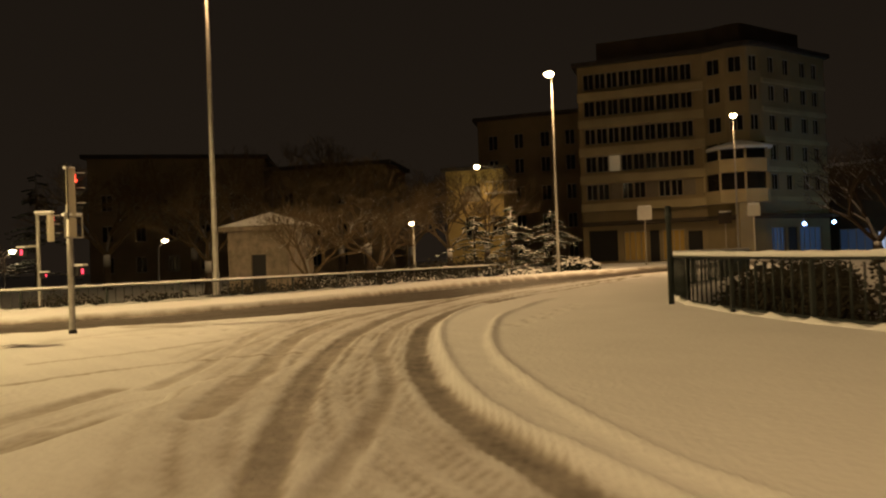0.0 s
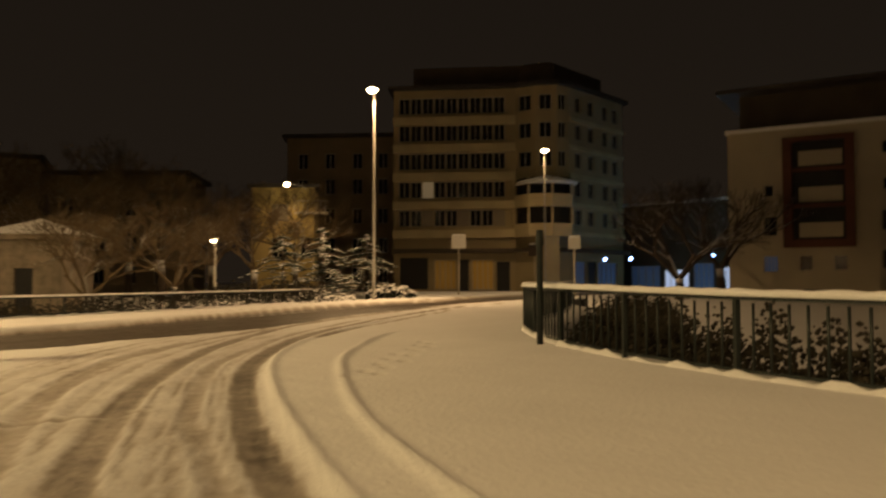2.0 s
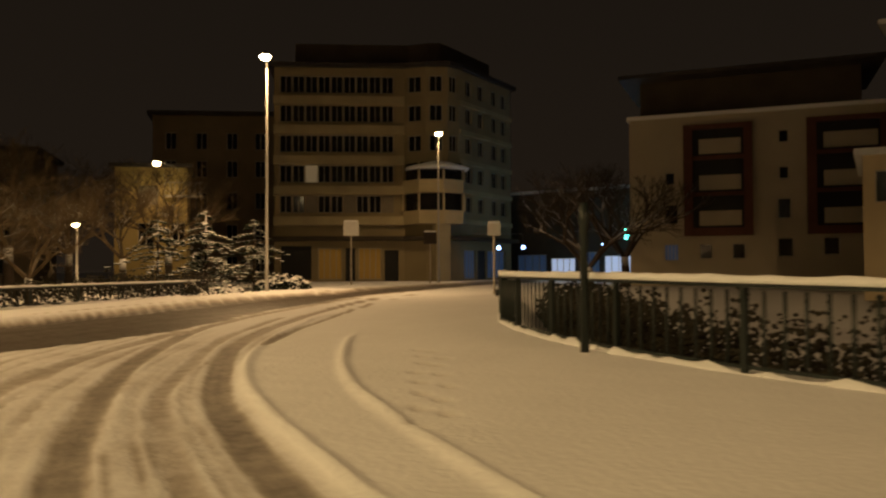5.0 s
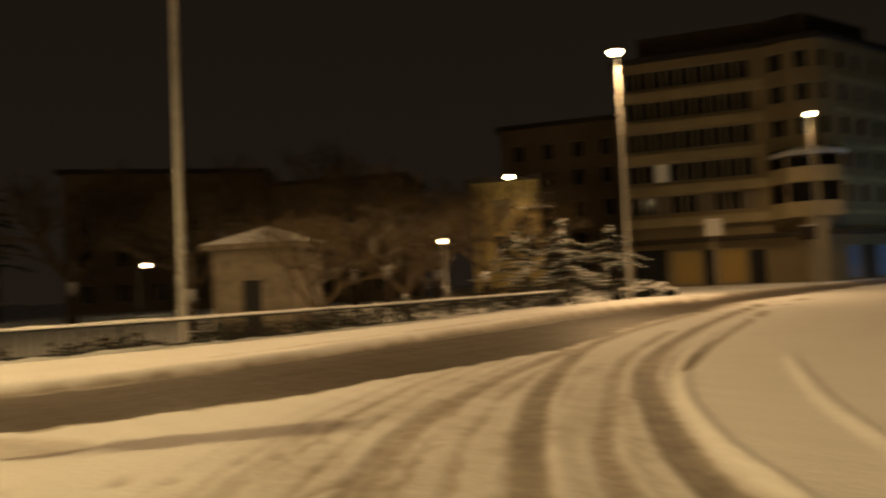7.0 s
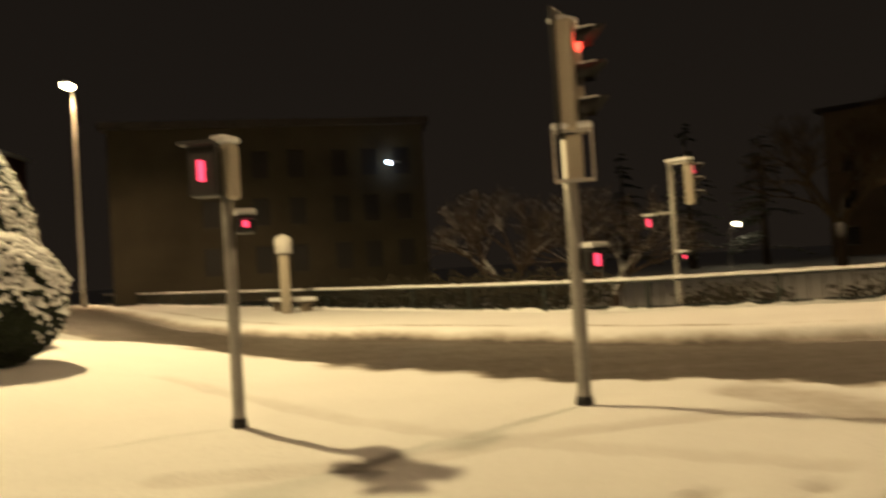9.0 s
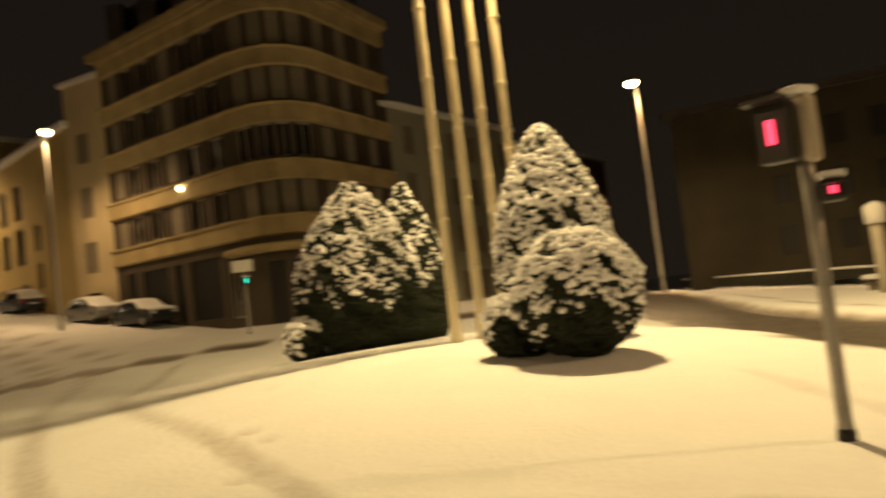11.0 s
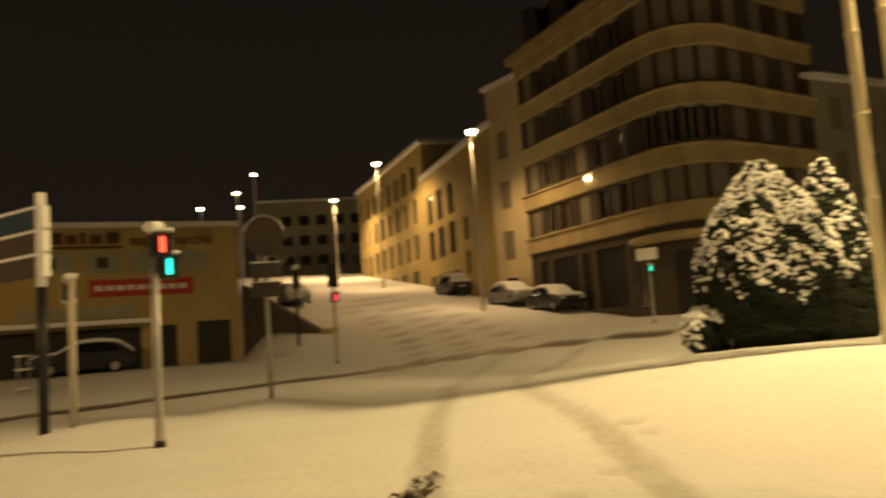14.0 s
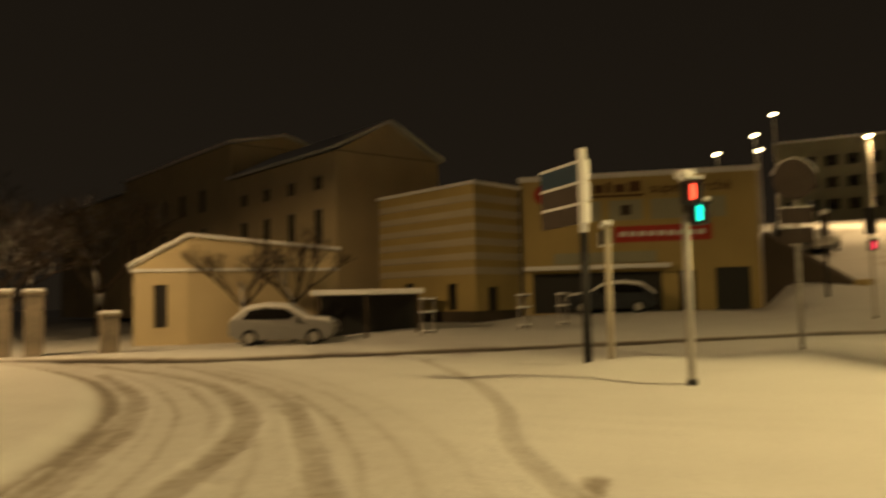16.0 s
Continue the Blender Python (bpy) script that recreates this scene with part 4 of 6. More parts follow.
def mill_block(a, ln, dep, z1, ridge, holes, holes_end, label):
    pts = [tuple(a + ADIR * ln), tuple(a), tuple(a + GD * dep), tuple(a + GD * dep + ADIR * ln)]
    hs, b = building("mill_house", label, pts, 0.3, z1, {0: holes, 1: holes_end}, CREAM, 0.02, 0.05, ROOF)
    bm = bmesh.new()
    o = Vector(b[:2])
    up, A2, G2 = z1 - 0.3, a - ADIR * 0.25 - o, GD
    for y0, rise in ((0, 0),):
        e1, e2 = A2 - G2 * 0.35, A2 + G2 * (dep + 0.35)
        rd = A2 + G2 * dep / 2
        L = ADIR * (ln + 0.5)
        v = [bm.verts.new((*e1, up)), bm.verts.new((*e2, up)), bm.verts.new((*rd, up + ridge)), bm.verts.new((*(e1 + L), up)), bm.verts.new((*(e2 + L), up)), bm.verts.new((*(rd + L), up + ridge))]
        bm.faces.new((v[0], v[2], v[5], v[3]))
        bm.faces.new((v[2], v[1], v[4], v[5]))
        w = [bm.verts.new(x.co + Vector((0, 0, 0.22))) for x in v]
        bm.faces.new((w[0], w[3], w[5], w[2]))
        bm.faces.new((w[2], w[5], w[4], w[1]))
        for i, j in ((0, 2), (2, 1), (3, 5), (5, 4), (0, 3), (1, 4)):
            bm.faces.new((v[i], w[i], w[j], v[j]))
    part("pitched_roof", bm, SNOW, hs, "snow-covered pitched roof")
    bm = bmesh.new()
    t = [bm.verts.new((*(p - o), h)) for p, h in ((a, up), (a + GD * dep, up), (a + GD * dep / 2, up + ridge))]
    bm.faces.new(t)
    part("gable", bm, CREAM, hs)


mill_block(Q, 13.9, 7.8, 10.3, 2.1, [(13.9 - u - 1.2, 13.9 - u, v, v + h, "glass", 1) for u in (1.6, 4.9, 8.2, 11.5) for v, h in ((4.6, 2.2), (7.9, 0.9), (1.2, 1.9))], [], "long plain rendered mill house with small attic windows")
mill_block(Q + ADIR * 14.0, 22.8, 8.5, 13.0, 1.0, [(u, u + 1.2, v, v + 1.8, "glass", 1) for u in (1.5, 5.0, 9, 13, 17) for v in (2, 5.2, 8.2)], [], "taller middle wing of the rendered mill house")
mill_block(Q + ADIR * 36.9, 22.0, 8.0, 12.0, 1.4, [(u, u + 1.2, v, v + 1.8, "glass", 1) for u in (1.5, 5.0) for v in (2, 5.2)], [], "low far wing of the rendered mill house")
SA, SB, SC = (-4.06, -21.2), (-6.0, -20.7), (-12.0, -21.2)
shed, sdb = building("shed", "low cream outbuilding with a snowy lean-to roof", [SA, SB, SC, (-12.4, -27), (-4.4, -27)], -0.1, 2.75, {0: [(0.75, 1.25, 0.7, 2.35, "dark", 0)]}, CREAM, 0.1, 0.12, SNOW)
bm = bmesh.new()
pr = [(SA, 2.95), (SB, 4.1), (SC, 3.6), ((-12.4, -27), 3.5), ((-4.4, -27), 2.9)]
lo = [bm.verts.new((x - sdb[0], y - sdb[1], 2.8)) for (x, y), z in pr]
hi = [bm.verts.new((x - sdb[0], y - sdb[1], z + 0.1)) for (x, y), z in pr]
for k in range(5):
    bm.faces.new((lo[k], lo[(k + 1) % 5], hi[(k + 1) % 5], hi[k]))
part("upper_wall", bm, CREAM, shed)
bm = bmesh.new()
gp = grown([p for p, z in pr], 0.18)
lo = [bm.verts.new((x - sdb[0], y - sdb[1], z + 0.1)) for (x, y), (_, z) in zip(gp, pr)]
hi = [bm.verts.new((v.co.x, v.co.y, v.co.z + 0.14)) for v in lo]
bm.faces.new(hi)
bm.faces.new(list(reversed(lo)))
for k in range(5):
    bm.faces.new((lo[k], lo[(k + 1) % 5], hi[(k + 1) % 5], hi[k]))
part("lean_to_roof", bm, SNOW, shed, "snow-covered lean-to roof")
cp = thing("carport", -10.6, -19.2, -0.05, "low open shelter with a snowy roof beside the outbuilding", "shelter", -18)
box_part("roof", cp, SNOW, -4.2, 0, -1.6, 1.6, 1.75, 1.95, 0.04)
for px_ in (-4.0, -2.1, -0.3):
    box_part("post", cp, BARK, px_, px_ + 0.12, 1.3, 1.42, 0, 1.75)
box_part("screen", cp, BLACK, -4.1, -0.1, -1.5, -1.4, 0, 1.75)

# houses on the road towards the bridge
EA, EB = (-49.1, 23.2), (-41.2, 39.6)
# windows drawn as black sheets in place of unlit glass
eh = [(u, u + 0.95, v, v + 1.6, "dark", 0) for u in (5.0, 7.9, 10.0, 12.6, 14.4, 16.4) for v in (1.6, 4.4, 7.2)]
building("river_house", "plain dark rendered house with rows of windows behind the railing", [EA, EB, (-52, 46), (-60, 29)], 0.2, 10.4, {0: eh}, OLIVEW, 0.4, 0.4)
building("terrace_house", "green-grey terraced town house", [HE, (-50.25, 7.0), (-62, 14.5), (-66, 6)][::1], 0.6, 13.5,
         {1: rows_of([1, 3.4, 5.8, 8.2, 10.6, 12.6], [1, 4.0, 7.2, 10.2], 1.1, 1.8, 1, "shutter")}, GREYW, 0.4, 0.3, SNOW)
building("terrace_house", "red-brown terraced town house", [(-62, 14.7), (-76, 24), (-82, 16), (-68, 8)], 0.5, 12.5,
         {0: rows_of([1, 3.6, 6.2, 8.8, 11.4], [1, 4.0, 7.0, 9.8], 1.1, 1.7, 1, "shutter")}, WALLB, 0.4, 0.3, SNOW)
building("end_house", "pale house closing the far end of the road", [(-66, 30), (-60, 40), (-70, 46), (-78, 36)], 0.3, 9.0, {0: rows_of([1, 4, 7], [1.2, 4.2], 1.1, 1.6)}, GREYW, 0.4, 0.3, SNOW)


# ---- street furniture ----
def street_lamp(x, y, top, turn, arm=0.7, label="tall grey street lamp column with a lit sodium head", r=0.08, z0=None, mat=None, lens=1.0):
    z = (ground_at(x, y) if z0 is None else z0) - 0.05
    h = top - z
    ob = thing("street_lamp", x, y, z, label, "street lamp", turn, "street lamps")
    m = mat or GALV
    tube_part("column", ob, m, [(0, 0, 0), (0, 0, 1.2), (0, 0, 1.22), (0, 0, h * 0.55), (0, 0, h - 0.25), (0.08, 0, h - 0.08), (arm * 0.5, 0, h)], [r * 1.35, r * 1.3, r * 1.05, r * 0.9, r * 0.62, r * 0.55, r * 0.5], 12)
    lathe_part("base_ring", ob, m, [(r * 1.9, 0), (r * 1.9, 0.06), (r * 1.4, 0.1)], 12)
    bm = bmesh.new()
    add_tube(bm, [(arm * 0.35, 0, h + 0.02), (arm * 0.6, 0, h + 0.05), (arm * 1.0, 0, h + 0.06), (arm * 1.35, 0, h + 0.03)], [0.06, 0.15, 0.17, 0.05], 10)
    part("head", bm, GREYP, ob)
    # lens made wider than the head, so its shape stands in for bloom
    lathe_part("lens", ob, LAMPG, [(0.05, -0.25 * lens), (0.22 * lens, -0.17 * lens), (0.3 * lens, -0.04 * lens), (0.25 * lens, 0.02)], 14, (arm * 0.95, 0, h - 0.02))
    return ob


street_lamp(-8.5, 29.3, 12.9, -80, r=0.10)
# column for the unseen lamp added behind the start
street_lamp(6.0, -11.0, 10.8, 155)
street_lamp(7.0, 47.7, 12.45, -110)
street_lamp(-41.0, 19.65, 10.75, -30)
street_lamp(-44.5, -11.2, 13.0, 35, z0=2.4)
street_lamp(-60.6, -29.9, 16.6, 35, z0=5.2)
street_lamp(-72.8, -44.9, 16.75, 35, z0=7.0)
street_lamp(24.7, 65.55, 12.55, -110)
street_lamp(-1.9, 52.1, 3.95, -100, 0.5, "short lamp post glowing among bare trees", 0.07, lens=0.6)
for fx, fy, fz in ((-60.8, -56.6, 14.7), (-64.5, -48.9, 19.2), (-59.7, -46.6, 16.3), (-61.8, -48.3, 15.3), (-57.6, -49.5, 14.9), (-34.0, 60.8, 3.3), (-23.9, 65.9, 3.9)):
    zb = ground_at(fx, fy)
    ob = thing("street_lamp", fx, fy, zb, "distant lit street lamp on a thin column", "street lamp", 40, "distant street lamps")
    tube_part("column", ob, GALV, [(0, 0, 0), (0, 0, fz - zb - 0.6), (0.5, 0, fz - zb)], [0.09, 0.06, 0.05], 8)
    lathe_part("lens", ob, LAMPF, [(0.05, -0.16), (0.26, -0.06), (0.26, 0.06), (0.05, 0.14)], 10, (0.6, 0, fz - zb))
wl2 = thing("wall_lantern", 5.35, 76.35, 8.9, "bright lantern on a bracket above an ochre house", "wall lamp", -15)
tube_part("bracket", wl2, GALV, [(1.2, -4.6, -4.0), (1.2, -4.6, 0.3), (0.9, -6, 0.6), (0.2, -8, 0.6)], [0.06, 0.06, 0.05, 0.05], 8)
lathe_part("lens", wl2, LAMPG, [(0.05, -0.2), (0.24, -0.1), (0.24, 0.1), (0.05, 0.15)], 12, (0.0, -8.2, 0.5))


def visor(parent, x, z, r, mat, lit=None, y=-0.12):
    """A lens with its hood, facing local -y."""
    bm = bmesh.new()
    n = 14
    inner, outer = [], []
    for k in range(n + 1):
        a = math.radians(-20 + 220 * k / n)
        inner.append((bm.verts.new((x + r * math.cos(a), y, z + r * math.sin(a))), bm.verts.new((x + r * math.cos(a), y - (0.10 + 0.14 * max(0, math.sin(a))), z + r * math.sin(a)))))
        outer.append((bm.verts.new((x + (r + 0.012) * math.cos(a), y, z + (r + 0.012) * math.sin(a))), bm.verts.new((x + (r + 0.012) * math.cos(a), y - (0.10 + 0.14 * max(0, math.sin(a))), z + (r + 0.012) * math.sin(a)))))
    for k in range(n):
        for rows in (inner, outer):
            bm.faces.new((rows[k][0], rows[k + 1][0], rows[k + 1][1], rows[k][1]))
        bm.faces.new((inner[k][1], inner[k + 1][1], outer[k + 1][1], outer[k][1]))
    v = part("visor", bm, mat, parent)
    lathe_part("lens", v, lit or BLACK, [(r * 0.95, 0), (r * 0.9, 0.02), (r * 0.4, 0.035)], 16, m=pose(x, y + 0.012, z, 90, 0, 0))
    box_part("visor_snow", v, SNOW, x - r * 0.75, x + r * 0.75, y - 0.17, y - 0.01, z + r * 0.92, z + r * 1.12, 0.015)


def signal_head(parent, x, y, z, turn, n, lit, board=True, r=0.105, pitch=0.29):
    """A column of lenses; z is the foot of the case."""
    h = n * pitch + 0.06
    hd = part("signal_head", mesh_of(_box(-0.15, 0.15, -0.11, 0.06, 0, h), "signal_head", PAINT, 0.03), PAINT, parent, m=pose(x, y, z, 0, 0, turn))
    if board:
        box_part("backing_board", hd, BLACK, -0.22, 0.22, 0.02, 0.045, -0.06, h + 0.1, 0.012)
    for k in range(n):
        visor(hd, 0, 0.03 + pitch * (n - k - 0.5), r, BLACK, lit if k == 0 else None)
    return hd


def _box(*a):
    bm = bmesh.new()
    add_box(bm, *a)
    return bm


def signal_pole(name, x, y, h, label, mat=GALV, r=0.055):
    z = ground_at(x, y)
    ob = thing(name, x, y, z - 0.04, label, "traffic light", 0, "crossing signals")
    tube_part("pole", ob, mat, [(0, 0, 0), (0, 0, 0.14), (0, 0, 0.15), (0, 0, h * 0.5), (0, 0, h)], [r * 1.12, r * 1.1, r, r, r], 14)
    lathe_part("foot", ob, BLACK, [(r * 1.3, 0), (r * 1.3, 0.08), (r * 1.15, 0.12)], 14)
    return ob


def ped_box(parent, x, y, z, turn, lit, h=0.46, glowing="low"):
    """A small crossing signal in a rounded case, facing local -y."""
    w = 0.13 if h > 0.25 else 0.085
    c = part("case", mesh_of(_box(-w, w, -0.12, 0.08, 0, h), "case", BLACK, 0.03), BLACK, parent, m=pose(x, y, z, 0, 0, turn))
    zz = 0.05 if glowing == "low" else h / 2 + 0.01
    hh = (h / 2 - 0.06) if h > 0.35 else h - 0.1
    lw = 0.03 if h > 0.25 else 0.023
    part("lens", mesh_of(_box(-lw, lw, -0.135, -0.122, zz, zz + hh), "lens", lit, 0.004), lit, c)
    box_part("hood", c, BLACK, 0.01 - w, w - 0.01, -0.24, -0.12, h - 0.04, h - 0.02)
    box_part("snow_cap", c, SNOW, -w, w, -0.2, 0.08, h, h + 0.05, 0.02)
    return c


# tall signal on the near island
s1 = signal_pole("traffic_signal", -7.41, 15.61, 2.6, "tall grey traffic signal showing red, dusted with snow", r=0.06)
signal_head(s1, 0.02, 0.01, 2.36, 114, 3, REDH, True, 0.095, 0.30)
box_part("snow_cap", s1, SNOW, -0.06, 0.10, -0.1, 0.12, 3.31, 3.37, 0.02)
lo_ = part("lower_case", mesh_of(_box(-0.075, 0.075, -0.08, 0.08, 0, 0.40), "lower_case", PAINT, 0.025), PAINT, s1, m=pose(0.04, 0.02, 1.95, 0, 0, 40))
box_part("guard_bar", lo_, GALV, -0.17, 0.17, -0.14, -0.10, -0.02, 0.01)
box_part("guard_bar", lo_, GALV, -0.17, 0.17, -0.14, -0.10, 0.40, 0.43)
box_part("snow_cap", lo_, SNOW, -0.17, 0.17, -0.15, 0.1, 0.43, 0.49, 0.02)
box_part("side_bar", lo_, GALV, -0.17, -0.15, -0.14, -0.10, 0.01, 0.40)
box_part("side_bar", lo_, GALV, 0.15, 0.17, -0.14, -0.10, 0.01, 0.40)
c1 = ped_box(s1, 0.1, 0.07, 1.17, 70, REDG, 0.2)

# second signal beyond the road
s2 = signal_pole("traffic_signal", -12.38, 24.04, 2.95, "slim traffic signal by the railing showing red")
signal_head(s2, 0.30, 0.12, 2.1, 128, 3, REDG, False, 0.10, 0.27)
box_part("top_bracket", s2, GALV, -0.05, 0.45, -0.04, 0.04, 2.92, 2.98)
box_part("snow_cap", s2, SNOW, -0.06, 0.48, -0.1, 0.1, 2.98, 3.04, 0.02)
box_part("side_bracket", s2, GALV, -0.45, 0.0, -0.03, 0.03, 1.95, 2.0)
ped_box(s2, -0.36, -0.28, 1.66, 20, REDG, 0.26)
ped_box(s2, 0.1, 0.02, 0.98, 70, REDG, 0.17)

# low crossing signal with its curved bracket
p1 = signal_pole("crossing_signal", -9.05, 13.21, 2.1, "grey crossing signal on a post showing red", r=0.05)
bm = bmesh.new()
add_box(bm, -0.03, 0.09, -0.05, 0.09, 1.93, 2.40)
part("bracket_case", bm, PAINT, p1, m=pose(0, 0, 0, 0, 0, 30), bevel=0.035)
box_part("snow_cap", p1, SNOW, -0.06, 0.10, -0.12, 0.10, 2.40, 2.46, 0.025, m=pose(0, 0, 0, 0, 0, 30))
pb = part("case", mesh_of(_box(-0.12, 0.12, -0.10, 0.10, 0, 0.42), "case", BLACK, 0.02), BLACK, p1, m=pose(0.0, -0.17, 1.95, 0, 0, 50))
part("lens", mesh_of(_box(-0.03, 0.03, -0.13, -0.112, 0.12, 0.29), "lens", REDG, 0.01), REDG, pb)
box_part("hood", pb, BLACK, -0.14, 0.14, -0.26, -0.11, 0.40, 0.43)
ped_box(p1, 0.05, 0.12, 1.64, 70, REDG, 0.15)

# crossing signal with red over green
p2 = signal_pole("crossing_signal", -10.42, 2.92, 2.2, "galvanised crossing signal with red and green lamps", r=0.055)
ped_box(p2, -0.02, 0.10, 2.33, 152, REDH, 0.29)
ped_box(p2, -0.17, 0.03, 2.07, 152, GREENG, 0.29)
box_part("snow_cap", p2, SNOW, -0.1, 0.1, -0.1, 0.12, 2.66, 2.78, 0.05)
# small signals over the road
p3 = signal_pole("crossing_signal", -25.98, -7.11, 3.2, "distant crossing signal showing red on a slim post", r=0.05)
box_part("case", p3, BLACK, -0.15, 0.15, -0.12, 0.12, 2.75, 3.6, 0.02)
ped_box(p3, 0.1, 0.12, 2.2, 150, REDG, 0.34)
p4 = signal_pole("crossing_signal", -36.8, 1.1, 2.6, "distant crossing signal showing green beside the corner house", r=0.05)
ped_box(p4, 0.1, 0.1, 2.15, 105, GREENG, 0.3)
box_part("plate", p4, SIGNW, -0.02, 0.02, -0.5, 0.4, 2.7, 3.2)

# direction sign with three boards
dsx, dsy = -10.89, -0.23
ds = thing("direction_sign", dsx, dsy, ground_at(dsx, dsy) - 0.04, "direction sign with three boards edged in snow", "road sign", -92)
tube_part("post", ds, BLACK, [(0, 0, 0), (0, 0, 2.2)], [0.075, 0.075], 14)
tube_part("upper_post", ds, SNOW, [(0, 0, 2.2), (0, 0, 3.62)], [0.075, 0.075], 14, "snow-plastered upper post")
for k, (zz, mat) in enumerate(((3.08, SIGNBL), (2.72, SIGNB), (2.36, SIGNB))):
    b_ = box_part("board", ds, mat, -0.10, 1.45, -0.035, 0.035, zz, zz + 0.31, 0.008)
    box_part("snow_edge", b_, SNOW, -0.14, -0.08, -0.07, 0.07, zz - 0.01, zz + 0.33, 0.015)
    box_part("snow_cap", b_, SNOW, -0.10, 1.45, -0.05, 0.05, zz + 0.31, zz + 0.36, 0.015)
    for j in range(2):
        box_part("text_bar", b_, SIGNW if k == 0 else GREYP, 0.12, 0.62 + 0.14 * j, -0.042, -0.036, zz + 0.07 + 0.12 * j, zz + 0.12 + 0.12 * j)
# small post with a box
cx_, cy_ = -11.58, -0.57
cps = thing("sign_post", cx_, cy_, ground_at(cx_, cy_) - 0.04, "short pale post carrying a small snowy box", "post", 60)
tube_part("post", cps, PAINT, [(0, 0, 0), (0, 0, 2.3)], [0.06, 0.06], 12)
box_part("box", cps, SIGNB, -0.62, -0.16, -0.1, 0.1, 2.06, 2.3, 0.02)
box_part("arm", cps, PAINT, -0.62, 0.06, -0.05, 0.05, 2.3, 2.36)
box_part("snow_cap", cps, SNOW, -0.66, 0.08, -0.1, 0.1, 2.36, 2.45, 0.03)
box_part("side_plate", cps, SNOW, -0.66, -0.60, -0.12, 0.12, 2.02, 2.3, 0.015, "snow-plastered side plate")
# round sign seen from behind
rx_, ry_ = -14.13, 1.17
rs = thing("round_road_sign", rx_, ry_, ground_at(rx_, ry_) - 0.04, "round road sign with plates below, seen from behind", "road sign", -43)
tube_part("post", rs, GALV, [(0, 0, 0), (0, 0, 3.25)], [0.038, 0.038], 12)
lathe_part("disc", rs, SIGNB, [(0.32, 0), (0.34, 0.012), (0.34, 0.03), (0.31, 0.034)], 32, m=pose(0, 0.045, 2.86, -90, 0, 0))
bm = bmesh.new()
add_tube(bm, [(0.345 * math.cos(math.radians(a)), 0.03, 2.86 + 0.345 * math.sin(math.radians(a))) for a in range(15, 170, 8)], [0.022] * 20, 8)
part("snow_rim", bm, SNOW, rs)
for zz in (2.70, 3.0):
    box_part("clamp", rs, GALV, -0.13, 0.13, 0.0, 0.045, zz, zz + 0.035)
for zz in (2.12, 1.78):
    box_part("plate", rs, SIGNB, -0.26, 0.26, 0.045, 0.06, zz, zz + 0.26, 0.004)
    box_part("snow_line", rs, SNOW, -0.26, 0.26, 0.04, 0.075, zz + 0.26, zz + 0.28)
# arrow sign and small signs over the road
ar = thing("arrow_sign", -29.0, -11.6, ground_at(-29, -11.6), "snowy arrow sign on a dark post", "road sign", 60)
tube_part("post", ar, BLACK, [(0, 0, 0), (0, 0, 2.6)], [0.07, 0.07], 10)
box_part("arrow_board", ar, SIGNW, -0.95, 0.8, -0.04, 0.04, 2.0, 2.3, 0.01)
box_part("top_plate", ar, SIGNB, -0.3, 0.3, -0.05, 0.05, 2.4, 3.2, 0.01)
box_part("snow_cap", ar, SNOW, -0.3, 0.3, -0.1, 0.1, 3.2, 3.4, 0.05)
bl = thing("bollard_lamp", -24.4, 21.4, ground_at(-24.4, 21.4), "pale cylindrical bollard capped with snow", "bollard")
lathe_part("shaft", bl, PAINT, [(0.16, 0), (0.16, 1.75), (0.15, 1.8)], 14)
lathe_part("cap", bl, SIGNW, [(0.26, 1.8), (0.27, 2.2), (0.22, 2.3), (0.05, 2.38)], 14)
be = thing("bench", -25.4, 22.1, ground_at(-25.4, 22.1), "low bench buried under snow by the railing", "bench", 3)
box_part("seat", be, DARKW, -1.1, 1.1, -0.22, 0.22, 0.25, 0.32, 0.02)
box_part("snow_cap", be, SNOW, -1.12, 1.12, -0.24, 0.24, 0.325, 0.45, 0.04)
for k in (-0.9, 0.8):
    box_part("leg", be, STONE, k, k + 0.12, -0.18, 0.18, 0, 0.25)
# round sign by the far bend and a square one before the apartment house
for name_, sx_, sy_, h_, w_, mt_ in (("round_road_sign", 15.37, 38.6, 2.75, 0.30, SIGNW), ("square_road_sign", 15.78, 60.95, 3.6, 0.55, SIGNW), ("square_road_sign", 22.4, 62.0, 3.1, 0.5, SIGNB)):
    zz = ground_at(sx_, sy_)
    o_ = thing(name_, sx_, sy_, zz, "small snowy road sign on a pale post", "road sign", -20)
    tube_part("post", o_, PAINT, [(0, 0, 0), (0, 0, h_)], [0.05, 0.05], 8)
    box_part("plate", o_, mt_, -w_, w_, -0.06, -0.03, h_ - 0.1, h_ + 1.8 * w_ - 0.1, 0.01)
    box_part("snow_cap", o_, SNOW, -w_ * 0.9, w_ * 0.9, -0.12, 0.06, h_ + 1.8 * w_ - 0.1, h_ + 1.8 * w_ + 0.02, 0.03)
for sx_, sy_ in ((-17.2, -14.4), (-13.4, -14.2), (-19.5, -15.5)):
    o_ = thing("shop_stand", sx_, sy_, ground_at(sx_, sy_), "small framed stand with snowy ledges outside the shop", "stand", 30, "stands outside the shop")
    for k in (-0.35, 0.31):
        box_part("upright", o_, GALV, k, k + 0.04, -0.02, 0.02, 0, 1.25)
    for zz in (0.1, 0.75, 1.2):
        box_part("ledge", o_, SIGNB, -0.31, 0.31, -0.1, 0.1, zz, zz + 0.03)
        box_part("snow_cap", o_, SNOW, -0.33, 0.33, -0.12, 0.12, zz + 0.03, zz + 0.10, 0.02)
